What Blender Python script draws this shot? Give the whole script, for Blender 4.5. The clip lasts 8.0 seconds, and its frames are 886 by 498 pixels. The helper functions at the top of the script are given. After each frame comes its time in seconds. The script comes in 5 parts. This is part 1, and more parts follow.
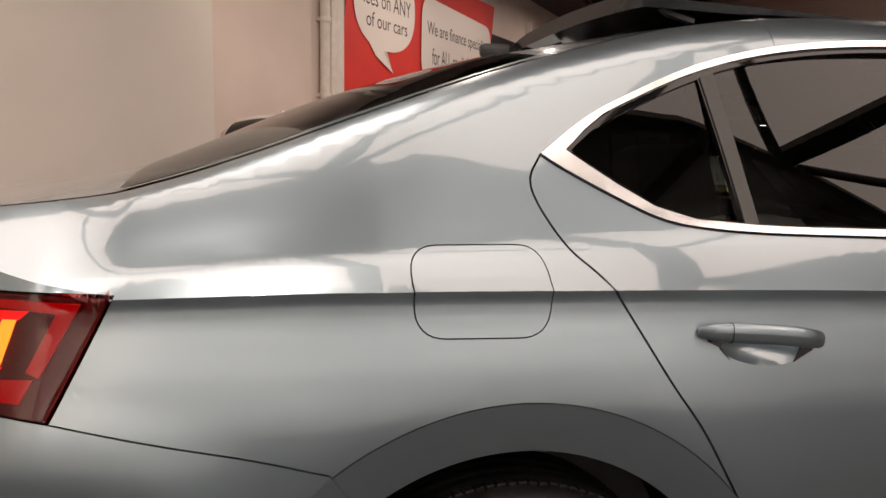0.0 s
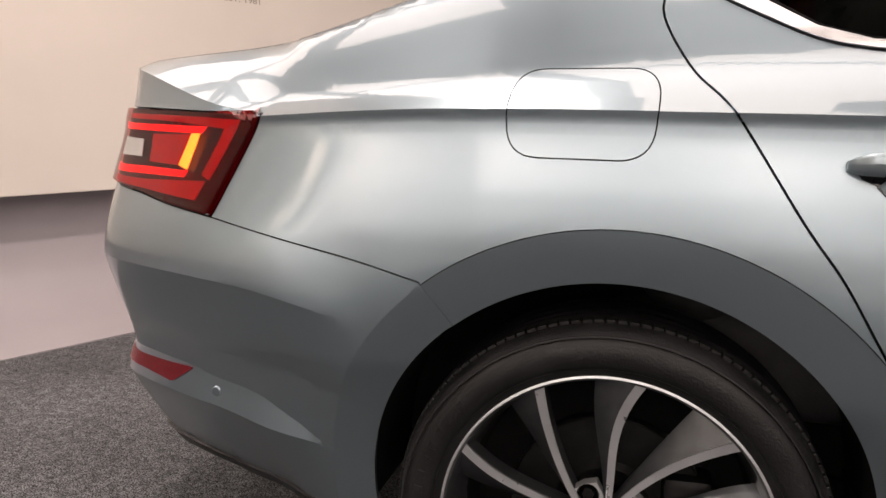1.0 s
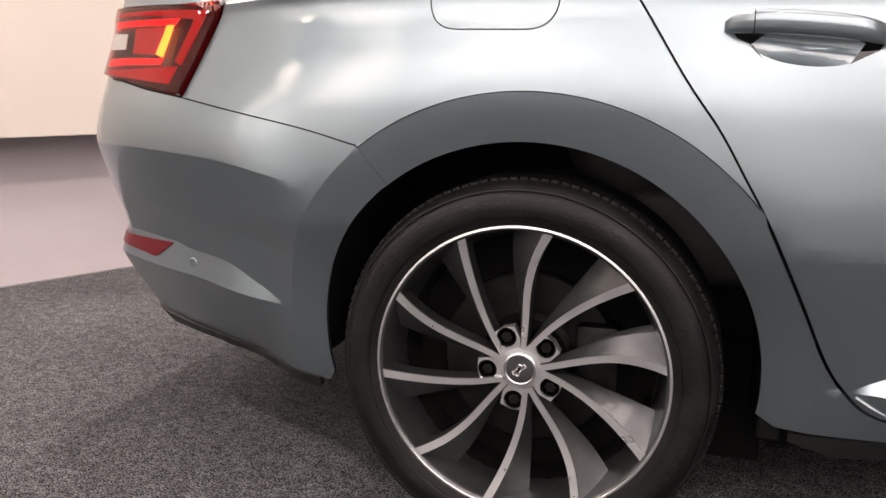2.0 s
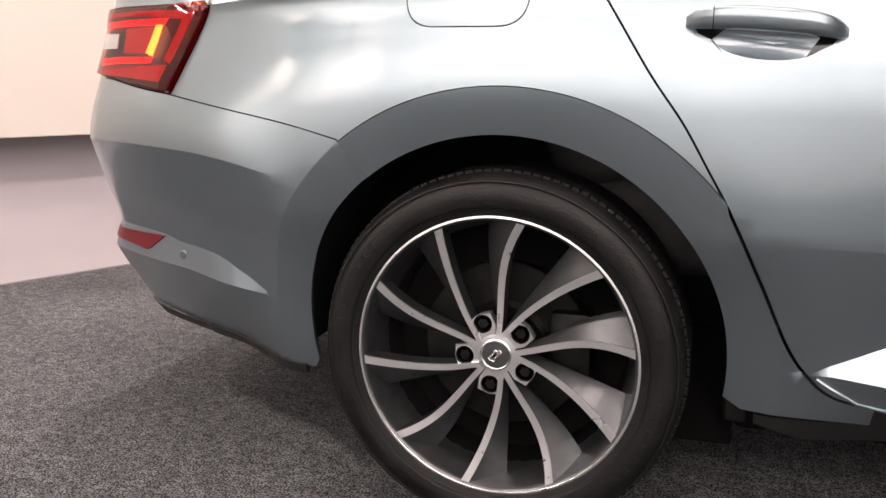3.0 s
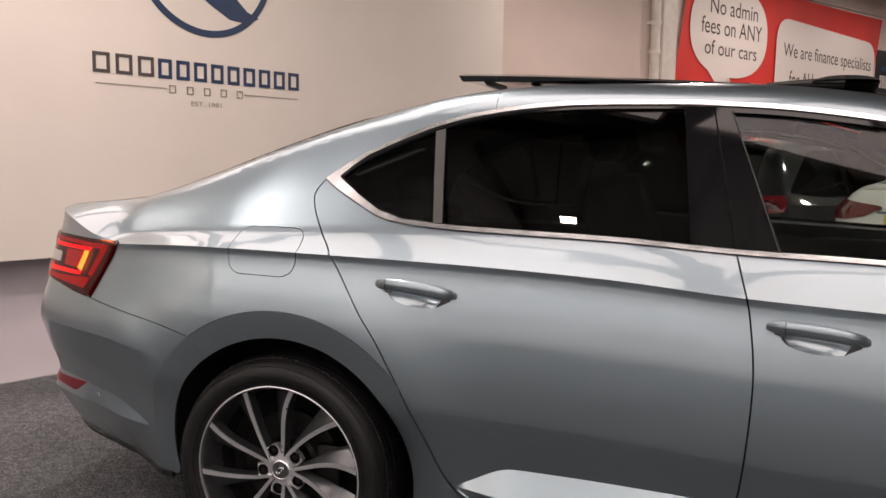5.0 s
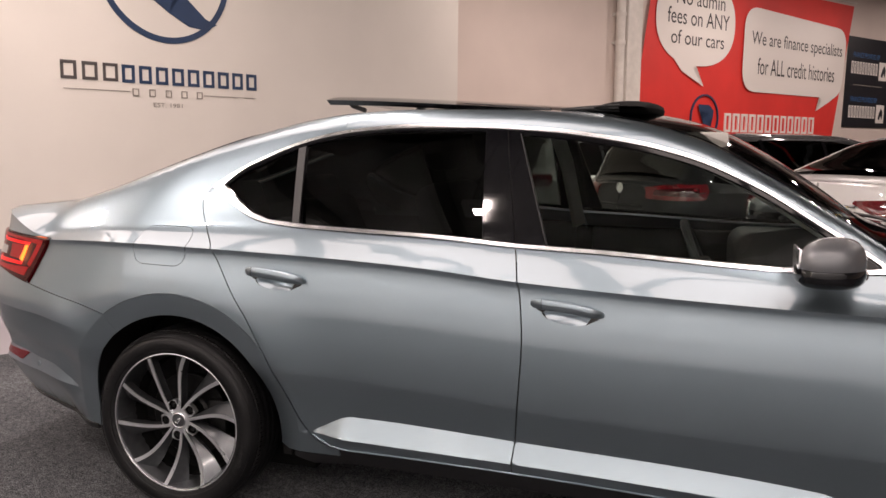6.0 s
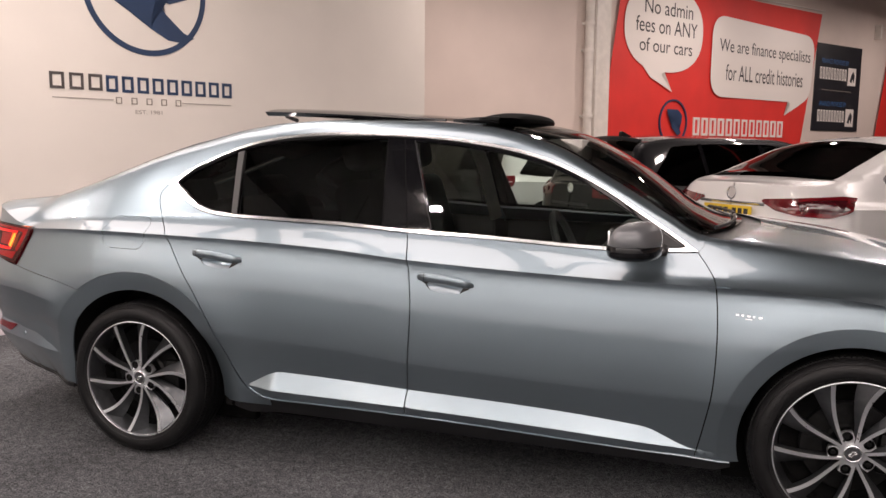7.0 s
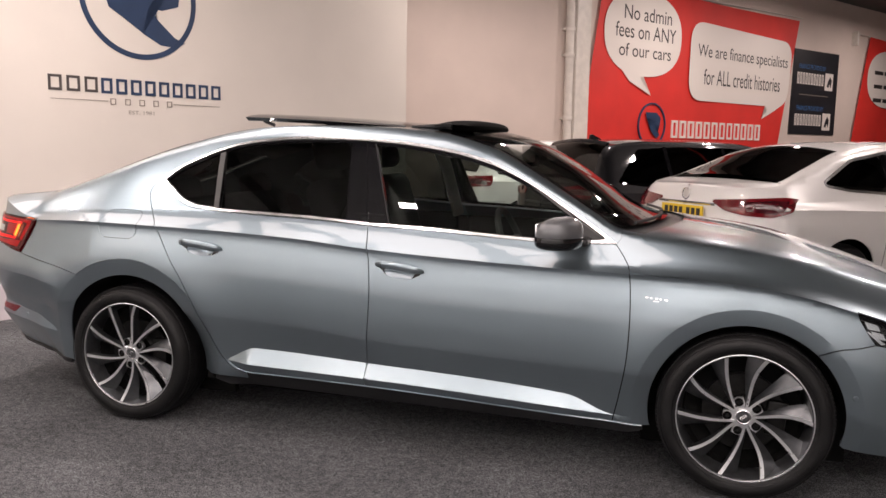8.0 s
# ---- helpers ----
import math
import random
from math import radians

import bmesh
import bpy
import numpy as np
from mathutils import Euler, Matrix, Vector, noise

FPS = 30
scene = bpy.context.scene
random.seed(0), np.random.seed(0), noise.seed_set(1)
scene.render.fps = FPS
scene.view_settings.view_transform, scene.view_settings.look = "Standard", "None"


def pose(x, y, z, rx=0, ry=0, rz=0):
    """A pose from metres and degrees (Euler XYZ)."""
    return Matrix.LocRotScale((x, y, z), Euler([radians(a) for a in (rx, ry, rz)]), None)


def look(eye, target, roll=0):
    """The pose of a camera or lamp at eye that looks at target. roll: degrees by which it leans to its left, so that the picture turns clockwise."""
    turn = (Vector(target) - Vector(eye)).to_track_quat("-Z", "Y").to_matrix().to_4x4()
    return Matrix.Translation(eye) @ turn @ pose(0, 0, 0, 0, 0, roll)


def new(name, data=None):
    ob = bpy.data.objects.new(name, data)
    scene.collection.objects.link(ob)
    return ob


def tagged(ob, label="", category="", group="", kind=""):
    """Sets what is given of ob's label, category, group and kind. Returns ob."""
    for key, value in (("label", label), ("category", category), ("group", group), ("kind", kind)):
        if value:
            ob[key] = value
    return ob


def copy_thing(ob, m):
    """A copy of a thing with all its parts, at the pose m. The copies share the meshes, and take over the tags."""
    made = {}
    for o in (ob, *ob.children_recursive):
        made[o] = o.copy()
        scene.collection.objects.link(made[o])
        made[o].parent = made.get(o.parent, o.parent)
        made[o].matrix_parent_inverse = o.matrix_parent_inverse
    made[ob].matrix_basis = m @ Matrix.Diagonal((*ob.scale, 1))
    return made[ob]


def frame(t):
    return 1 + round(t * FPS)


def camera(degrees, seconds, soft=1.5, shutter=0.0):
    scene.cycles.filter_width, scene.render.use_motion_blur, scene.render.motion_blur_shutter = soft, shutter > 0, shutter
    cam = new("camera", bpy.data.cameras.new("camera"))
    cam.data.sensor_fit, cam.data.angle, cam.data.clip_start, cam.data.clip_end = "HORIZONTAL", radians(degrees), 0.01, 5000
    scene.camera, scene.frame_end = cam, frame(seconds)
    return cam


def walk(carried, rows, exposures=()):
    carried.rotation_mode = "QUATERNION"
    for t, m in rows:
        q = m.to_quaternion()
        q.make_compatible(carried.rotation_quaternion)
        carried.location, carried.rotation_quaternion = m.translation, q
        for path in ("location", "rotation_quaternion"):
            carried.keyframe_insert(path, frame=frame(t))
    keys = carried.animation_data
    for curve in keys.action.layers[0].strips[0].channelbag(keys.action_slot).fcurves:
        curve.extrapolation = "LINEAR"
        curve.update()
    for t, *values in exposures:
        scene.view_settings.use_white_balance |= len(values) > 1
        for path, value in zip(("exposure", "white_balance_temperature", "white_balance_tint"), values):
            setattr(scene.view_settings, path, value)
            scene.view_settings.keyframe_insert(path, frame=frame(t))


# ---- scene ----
cam = camera(58.0, 8.0)
PATH = [
    (0, (-0.374, -2.025, 1.195), (0.06, -0.09, 0.935), 0.8),
    (0.3, (-0.298, -2.07, 1.167), (-0.228, -0.093, 0.872), 0.6),
    (0.5, (-0.234, -2.085, 1.136), (-0.373, -0.117, 0.808), 0.3),
    (1, (0.054, -2.061, 0.967), (-0.451, -0.154, 0.64), 0.1),
    (1.5, (0.216, -2.103, 0.845), (-0.38, -0.226, 0.495), 0.0),
    (1.7, (0.247, -2.142, 0.827), (-0.351, -0.272, 0.446), 0.0),
    (2.8, (0.315, -2.225, 0.778), (-0.27, -0.352, 0.391), -0.0),
    (3, (0.335, -2.223, 0.799), (-0.27, -0.356, 0.414), -0.3),
    (3.5, (0.385, -2.26, 0.936), (-0.224, -0.387, 0.588), 0.0),
    (4, (0.568, -2.38, 1.106), (-0.031, -0.496, 0.806), 0.3),
    (4.5, (0.796, -2.548, 1.248), (0.206, -0.657, 0.969), 0.5),
    (4.7, (0.898, -2.714, 1.22), (0.326, -0.809, 1.012), 1.0),
    (5.8, (1.655, -3.183, 1.315), (1.061, -1.29, 1.065), -0.1),
    (6, (1.749, -3.284, 1.337), (1.162, -1.39, 1.079), 0.4),
    (6.5, (1.998, -3.539, 1.349), (1.411, -1.644, 1.1), 0.4),
    (7, (2.278, -3.759, 1.348), (1.694, -1.862, 1.096), 0.4),
    (7.5, (2.516, -3.935, 1.35), (1.937, -2.038, 1.097), 0.6),
    (8, (2.567, -4.132, 1.37), (2.0, -2.231, 1.116), 0.9),
]
# the film's camera sets its own brightness on the way
EXPOSURES = [(0, -.36, 7650, 16), (.5, -.26, 7450, 16), (1, .0, 7250, 16), (1.5, .17, 7150, 16), (3, .47, 7100, 17), (3.5, .27, 7050, 17), (4, -.05, 7100, 17),
             (4.5, -.28, 7100, 17), (4.7, -.26, 7100, 17), (5.8, -.11, 7050, 17), (6.5, -.07, 6900, 16), (8, .06, 6900, 16)]
walk(cam, [(t, look(eye, target, roll)) for t, eye, target, roll in PATH], EXPOSURES)

# ---- light: a closed hall lit by lamps and a strip of lit panels hung under the roof ----
STRIP_GLOW = 3.6
world = bpy.data.worlds.new("world")
scene.world = world
world.use_nodes = True
world.node_tree.nodes["Background"].inputs[0].default_value = (1.0, 0.95, 0.9, 1)
world.node_tree.nodes["Background"].inputs[1].default_value = 0.05
LAMP_COLOUR = (1.0, 0.905, 0.875)
# floodlights, one row and single ones added: place, height and watts of each
HALL_TURN = -26.0  # the roof's frame stands at an angle to the saloon
ROW = [pose(0, 0, 0, 0, 0, HALL_TURN) @ Vector((e, -2.85, 3.3)) for e in (-2.86, -.55, 1.76, 4.07, 6.38)]
LAMPS = [(*p, w) for p, w in zip(ROW, (34, 34, 20, 32, 50))]
# unseen lamps, added to brighten the partition, the parked cars and the back wall
LAMPS += [(-.8, .9, 4.3, 85),
          (1.2, 6.2, 4.6, 130), (5.5, 7.0, 4.6, 125), (6.6, 4.6, 4.6, 140), (3.9, 10.9, 4.8, 115), (6.2, 14.1, 4.8, 85), (8.5, 17.4, 4.8, 85)]
for x, y, z, watts in LAMPS:
    data = bpy.data.lights.new("ceiling_light", "AREA")
    data.shape, data.size, data.size_y = "RECTANGLE", .16, .10
    data.energy, data.color = watts, LAMP_COLOUR
    new("ceiling_light", data).matrix_world = pose(x, y, z - .045)
# unseen hooded washers, added to brighten the wall behind the camera: place along it, watts
FILL_WASHERS = [(-6, 280), (-2, 330), (2, 320), (6, 250), (10, 180)]
for x, watts in FILL_WASHERS:
    data = bpy.data.lights.new("fill_washer_light", "AREA")
    data.shape, data.size, data.size_y = "RECTANGLE", 1.2, .16
    data.energy, data.color = watts, (1.0, .96, .94)
    new("fill_washer_light", data).matrix_world = pose(x, -6.7, 5.30, -42)


# ---- materials ----
def material(name, colour=(.5, .5, .5), rough=.5, metal=0.0, coat=0.0, coat_rough=.03, spec=.5, vary=0.0, scale=8.0, bump=0.0,
             bump_scale=200.0, glow=None, glow_power=0.0, sheen=0.0, rough_vary=0.0):
    m = bpy.data.materials.new(name)
    m.use_nodes = True
    t = m.node_tree
    b = t.nodes["Principled BSDF"]
    b.inputs["Base Color"].default_value = (*colour, 1)
    b.inputs["Roughness"].default_value = rough
    b.inputs["Metallic"].default_value = metal
    b.inputs["Coat Weight"].default_value = coat
    b.inputs["Coat Roughness"].default_value = coat_rough
    b.inputs["Specular IOR Level"].default_value = spec
    b.inputs["Sheen Weight"].default_value = sheen
    if glow:
        b.inputs["Emission Color"].default_value = (*glow, 1)
        b.inputs["Emission Strength"].default_value = glow_power
    where = t.nodes.new("ShaderNodeTexCoord")
    if vary or rough_vary:
        n = t.nodes.new("ShaderNodeTexNoise")
        n.inputs["Scale"].default_value, n.inputs["Detail"].default_value = scale, 6
        t.links.new(where.outputs["Object"], n.inputs["Vector"])
        if vary:
            r = t.nodes.new("ShaderNodeMapRange")
            r.inputs["From Min"].default_value, r.inputs["From Max"].default_value = .3, .7
            r.inputs["To Min"].default_value, r.inputs["To Max"].default_value = 1 - vary, 1 + vary
            mix = t.nodes.new("ShaderNodeVectorMath")
            mix.operation = "SCALE"
            mix.inputs[0].default_value = colour
            t.links.new(n.outputs["Fac"], r.inputs["Value"])
            t.links.new(r.outputs["Result"], mix.inputs["Scale"])
            t.links.new(mix.outputs["Vector"], b.inputs["Base Color"])
        if rough_vary:
            r = t.nodes.new("ShaderNodeMapRange")
            r.inputs["From Min"].default_value, r.inputs["From Max"].default_value = .3, .7
            r.inputs["To Min"].default_value, r.inputs["To Max"].default_value = rough - rough_vary, rough + rough_vary
            t.links.new(n.outputs["Fac"], r.inputs["Value"])
            t.links.new(r.outputs["Result"], b.inputs["Roughness"])
    if bump:
        n = t.nodes.new("ShaderNodeTexNoise")
        n.inputs["Scale"].default_value, n.inputs["Detail"].default_value = bump_scale, 4
        k = t.nodes.new("ShaderNodeBump")
        k.inputs["Strength"].default_value, k.inputs["Distance"].default_value = bump, .004
        t.links.new(where.outputs["Object"], n.inputs["Vector"])
        t.links.new(n.outputs["Fac"], k.inputs["Height"])
        t.links.new(k.outputs["Normal"], b.inputs["Normal"])
    return m


def glass(name, tint, rough=.0, ior=1.5):
    """Thin sheet glass: what lies behind shows through its tint, and it mirrors by Fresnel."""
    m = bpy.data.materials.new(name)
    m.use_nodes = True
    t = m.node_tree
    t.nodes.remove(t.nodes["Principled BSDF"])
    clear, gloss = t.nodes.new("ShaderNodeBsdfTransparent"), t.nodes.new("ShaderNodeBsdfGlossy")
    clear.inputs["Color"].default_value = (*tint, 1)
    gloss.inputs["Roughness"].default_value = rough
    fres, mix = t.nodes.new("ShaderNodeFresnel"), t.nodes.new("ShaderNodeMixShader")
    fres.inputs["IOR"].default_value = ior
    t.links.new(fres.outputs[0], mix.inputs[0])
    t.links.new(clear.outputs[0], mix.inputs[1])
    t.links.new(gloss.outputs[0], mix.inputs[2])
    t.links.new(mix.outputs[0], t.nodes["Material Output"].inputs["Surface"])
    return m


def carpet_material():
    m = material("grey_carpet", (.045, .046, .05), rough=.97, spec=.1)
    t = m.node_tree
    b = t.nodes["Principled BSDF"]
    where = t.nodes.new("ShaderNodeTexCoord")
    fine, mid, big = (t.nodes.new("ShaderNodeTexNoise") for _ in range(3))
    for n, s, d in ((fine, 240, 3), (mid, 75, 6), (big, 1.3, 4)):
        n.inputs["Scale"].default_value, n.inputs["Detail"].default_value = s, d
        t.links.new(where.outputs["Object"], n.inputs["Vector"])
    mid.inputs["Roughness"].default_value = .78
    ramp = t.nodes.new("ShaderNodeValToRGB")
    ramp.color_ramp.elements[0].position, ramp.color_ramp.elements[1].position = .45, .57
    ramp.color_ramp.elements[0].color = (.016, .0165, .018, 1)
    ramp.color_ramp.elements[1].color = (.205, .212, .224, 1)
    add = t.nodes.new("ShaderNodeMath")
    add.operation = "MULTIPLY_ADD"
    add.inputs[1].default_value = .40
    t.links.new(mid.outputs["Fac"], add.inputs[0])
    half = t.nodes.new("ShaderNodeMath")
    half.operation = "MULTIPLY"
    half.inputs[1].default_value = .60
    t.links.new(fine.outputs["Fac"], half.inputs[0])
    t.links.new(half.outputs[0], add.inputs[2])
    t.links.new(add.outputs[0], ramp.inputs[0])
    span = t.nodes.new("ShaderNodeMapRange")
    span.inputs["From Min"].default_value, span.inputs["From Max"].default_value = .3, .7
    span.inputs["To Min"].default_value, span.inputs["To Max"].default_value = .75, 1.25
    t.links.new(big.outputs["Fac"], span.inputs["Value"])
    blot = t.nodes.new("ShaderNodeTexNoise")
    blot.inputs["Scale"].default_value, blot.inputs["Detail"].default_value = 26, 5
    t.links.new(where.outputs["Object"], blot.inputs["Vector"])
    tuft = t.nodes.new("ShaderNodeMapRange")
    tuft.inputs["From Min"].default_value, tuft.inputs["From Max"].default_value = .38, .62
    tuft.inputs["To Min"].default_value, tuft.inputs["To Max"].default_value = .80, 1.22
    t.links.new(blot.outputs["Fac"], tuft.inputs["Value"])
    both = t.nodes.new("ShaderNodeMath")
    both.operation = "MULTIPLY"
    t.links.new(span.outputs["Result"], both.inputs[0])
    t.links.new(tuft.outputs["Result"], both.inputs[1])
    mul = t.nodes.new("ShaderNodeVectorMath")
    mul.operation = "SCALE"
    t.links.new(ramp.outputs["Color"], mul.inputs[0])
    t.links.new(both.outputs[0], mul.inputs["Scale"])
    t.links.new(mul.outputs["Vector"], b.inputs["Base Color"])
    k = t.nodes.new("ShaderNodeBump")
    k.inputs["Strength"].default_value, k.inputs["Distance"].default_value = .9, .006
    t.links.new(fine.outputs["Fac"], k.inputs["Height"])
    t.links.new(k.outputs["Normal"], b.inputs["Normal"])
    return m


def paint_material(name, colour, metal=.94, rough=.35, coat_ior=1.7, spec=.5):
    """Car paint: fine metal flakes under a clear coat, with a trace of orange peel."""
    m = material(name, colour, rough=rough, metal=metal, coat=1.0, coat_rough=.025, spec=spec)
    t = m.node_tree
    b = t.nodes["Principled BSDF"]
    b.inputs["Coat IOR"].default_value = coat_ior
    where = t.nodes.new("ShaderNodeTexCoord")
    flake = t.nodes.new("ShaderNodeTexVoronoi")
    flake.inputs["Scale"].default_value = 900
    peel, wide = t.nodes.new("ShaderNodeTexNoise"), t.nodes.new("ShaderNodeTexNoise")
    peel.inputs["Scale"].default_value = 220
    wide.inputs["Scale"].default_value, wide.inputs["Detail"].default_value = 2.5, 5
    for n in (flake, peel, wide):
        t.links.new(where.outputs["Object"], n.inputs["Vector"])
    k = t.nodes.new("ShaderNodeBump")
    k.inputs["Strength"].default_value, k.inputs["Distance"].default_value = .06, .0006
    t.links.new(flake.outputs["Color"], k.inputs["Height"])
    t.links.new(k.outputs["Normal"], b.inputs["Normal"])
    c = t.nodes.new("ShaderNodeBump")
    c.inputs["Strength"].default_value, c.inputs["Distance"].default_value = .02, .0006
    t.links.new(peel.outputs["Fac"], c.inputs["Height"])
    t.links.new(c.outputs["Normal"], b.inputs["Coat Normal"])
    r = t.nodes.new("ShaderNodeMapRange")
    r.inputs["From Min"].default_value, r.inputs["From Max"].default_value = .3, .75
    r.inputs["To Min"].default_value, r.inputs["To Max"].default_value = .015, .06
    t.links.new(wide.outputs["Fac"], r.inputs["Value"])
    t.links.new(r.outputs["Result"], b.inputs["Coat Roughness"])
    return m


PAINT = paint_material("grey_metallic_paint", (.248, .314, .352))
MIRROR_PAINT = paint_material("dark_grey_mirror_paint", (.125, .13, .137), metal=.5, rough=.5, coat_ior=1.4)
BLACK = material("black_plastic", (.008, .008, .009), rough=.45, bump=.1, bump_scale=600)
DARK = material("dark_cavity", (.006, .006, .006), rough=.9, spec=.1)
GLOSS_BLACK = material("gloss_black_trim", (.005, .005, .006), rough=.05, spec=.45)
CHROME = material("chrome_trim", (.88, .89, .90), rough=.22, metal=1.0, rough_vary=.03, scale=30)
ALLOY = material("machined_alloy", (.82, .84, .86), rough=.30, metal=.92, rough_vary=.03, scale=25)
ALLOY_DARK = material("anthracite_wheel_paint", (.125, .132, .14), rough=.33, metal=.85, coat=.6, coat_rough=.08, vary=.15, scale=30)
RUBBER = material("tyre_rubber", (.006, .006, .0065), rough=.5, spec=.28, vary=.3, scale=18, bump=.25, bump_scale=260, rough_vary=.1)
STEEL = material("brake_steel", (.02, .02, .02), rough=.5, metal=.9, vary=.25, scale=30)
SIDE_GLASS = glass("front_side_glass", (.74, .82, .78))
SCREEN_GLASS = glass("windscreen_glass", (.58, .62, .60))
PRIVACY_GLASS = glass("privacy_glass", (.055, .065, .06))
REAR_GLASS = glass("tinted_rear_glass", (.14, .16, .15))
LENS_DARK = material("dark_red_lamp_lens", (.06, .002, .003), rough=.12, spec=.4)
LENS_RED = material("red_lamp_lens", (.16, .002, .004), rough=.4, spec=.1, glow=(1, .004, .010), glow_power=.34, vary=.3, scale=40)
LENS_LIT = material("lit_red_light_guide", (.25, .002, .002), rough=.35, spec=.15, glow=(1, .010, .016), glow_power=1.5)
LENS_AMBER = material("lit_amber_light_guide", (.4, .1, .01), rough=.2, glow=(1, .42, .05), glow_power=4.0)
LENS_COVER = glass("red_lens_cover", (.84, .38, .36))
LENS_CLEAR = material("clear_reversing_lens", (.62, .60, .60), rough=.15, metal=.7, coat=1)
REFLECTOR = material("red_reflector", (.13, .005, .010), rough=.3, spec=.3, bump=.3, bump_scale=300)
LEATHER = material("black_leather", (.04, .04, .041), rough=.5, vary=.2, scale=20, bump=.3, bump_scale=180)
TRIM_DARK = material("dark_cabin_trim", (.02, .02, .021), rough=.7, bump=.2, bump_scale=400)
HEADLINER = material("pale_headliner", (.42, .40, .37), rough=.95, vary=.06, scale=20)

# ---- the saloon's outer surface: half width as a function of place along the car and height ----
def pchip(xs, ys):
    """A smooth curve through points that does not overshoot; works on arrays."""
    xs, ys = np.array(xs, float), np.array(ys, float)
    h = np.diff(xs)
    d = np.diff(ys) / h
    m = np.zeros(len(xs))
    m[0], m[-1] = d[0], d[-1]
    for i in range(1, len(xs) - 1):
        if d[i - 1] * d[i] > 0:
            a, b = 2 * h[i] + h[i - 1], h[i] + 2 * h[i - 1]
            m[i] = (a + b) / (a / d[i - 1] + b / d[i])

    def f(x):
        x = np.clip(np.asarray(x, float), xs[0], xs[-1])
        i = np.clip(np.searchsorted(xs, x, side="right") - 1, 0, len(xs) - 2)
        t = (x - xs[i]) / h[i]
        return ((2 * t**3 - 3 * t**2 + 1) * ys[i] + (t**3 - 2 * t**2 + t) * h[i] * m[i]
                + (-2 * t**3 + 3 * t**2) * ys[i + 1] + (t**3 - t**2) * h[i] * m[i + 1])
    return f


def smooth(a, b, x):
    t = np.clip((np.asarray(x, float) - a) / (b - a), 0, 1)
    return t * t * (3 - 2 * t)


WHEEL_X = (0.0, 2.841)
WHEEL_Z = 0.334
ARCH_IN, ARCH_OUT = (0.394, 0.366), (0.474, 0.432)
crease_z = pchip((-1.3, -.7, -.25, .15, .55, .9, 1.26, 1.65, 2.13, 2.4, 2.78, 3.0, 3.2, 3.5, 4.2),
                 (.950, .964, .979, .973, .963, .947, .917, .897, .881, .876, .861, .832, .782, .69, .5))
edge_z = pchip((-1.4, -1.05, -.85, -.7, -.62, -.55, -.4, -.25, -.1, .05, .2, .42, .6, .8, 1.2, 1.5, 1.75, 2.0, 2.2, 2.33, 2.6, 3.0, 3.3, 3.6, 4.3),
               (1.06, 1.075, 1.088, 1.100, 1.110, 1.127, 1.175, 1.230, 1.284, 1.335, 1.378, 1.430, 1.453, 1.462, 1.457, 1.432, 1.366, 1.235, 1.115, 1.042, 1.008, .955, .875, .78, .6))
edge_y = pchip((-1.4, -1.05, -.93, -.69, -.4, -.05, .2, .45, .8, 1.2, 1.5, 1.75, 2.0, 2.2, 2.33, 2.6, 3.0, 3.3, 3.6, 4.3),
               (.86, .80, .75, .665, .615, .588, .57, .56, .555, .56, .575, .605, .66, .70, .72, .70, .67, .62, .55, .4))
crown = pchip((-1.4, -.95, -.69, -.3, .1, .5, 1.2, 1.6, 2.0, 2.3, 2.45, 3.0, 3.6, 4.3),
              (.01, .010, .030, .064, .046, .020, .022, .05, .085, .06, .03, .028, .03, .03))
upper_profile = pchip((0, .06, .17, .3, .5, .7, .85, .9, .955, .985, 1), (1, .91, .772, .682, .551, .412, .303, .262, .175, .085, 0))
side_profile = pchip((-.05, 0, .007, .020, .034, .07, .13, .2, .3, .385, .40, .42, .52, .60, .68, .76, .9),
                     (.885, .888, .8850, .8832, .8842, .8902, .9005, .9085, .9110, .9085, .907, .9015, .8725, .855, .840, .82, .76))
# ledge along the foot of the doors, and along the foot of the rear bumper
ledge_top = pchip((.40, .51, .685, 1.24, 2.14, 2.335, 2.5), (.338, .349, .416, .399, .351, .282, .275))
ledge_low = pchip((.40, .51, .685, 1.24, 2.14, 2.335, 2.5), (.338, .346, .342, .333, .296, .279, .275))
lip_top = pchip((-1.9, -1.0, -.80, -.755, -.637, -.55, -.485, -.4), (.51, .505, .495, .484, .468, .428, .396, .39))
lip_low = pchip((-1.9, -1.0, -.9, -.735, -.485, -.4), (.45, .446, .440, .427, .393, .39))
fold_z = pchip((-2, -1.0, -.85, -.63, -.45, -.3), (.71, .702, .700, .688, .655, .60))
# knee of the rear wing, from the lamp's upper corner up to the boot's edge
facet_z = pchip((-2, -1.08, -.58, -.4), (1.062, 1.062, .972, .968))
# plan of the two ends: place along the car and half width by the way round the corner
REAR_S = (0, .25, .483, .662, .795, .904, 1.04, 1.25, 1.57)
rear_x = pchip(REAR_S, (-.2, -.449, -.68, -.85, -.966, -1.03, -1.066, -1.085, -1.09))
rear_w = pchip(REAR_S, (1.0, .985, .945, .885, .815, .72, .58, .35, 0.0))
FRONT_S = (0, .3, .5, .68, .84, 1.0, 1.3, 1.65)
front_x = pchip(FRONT_S, (2.95, 3.25, 3.445, 3.60, 3.70, 3.75, 3.775, 3.78))
front_w = pchip(FRONT_S, (1.0, .966, .915, .82, .68, .52, .27, 0.0))


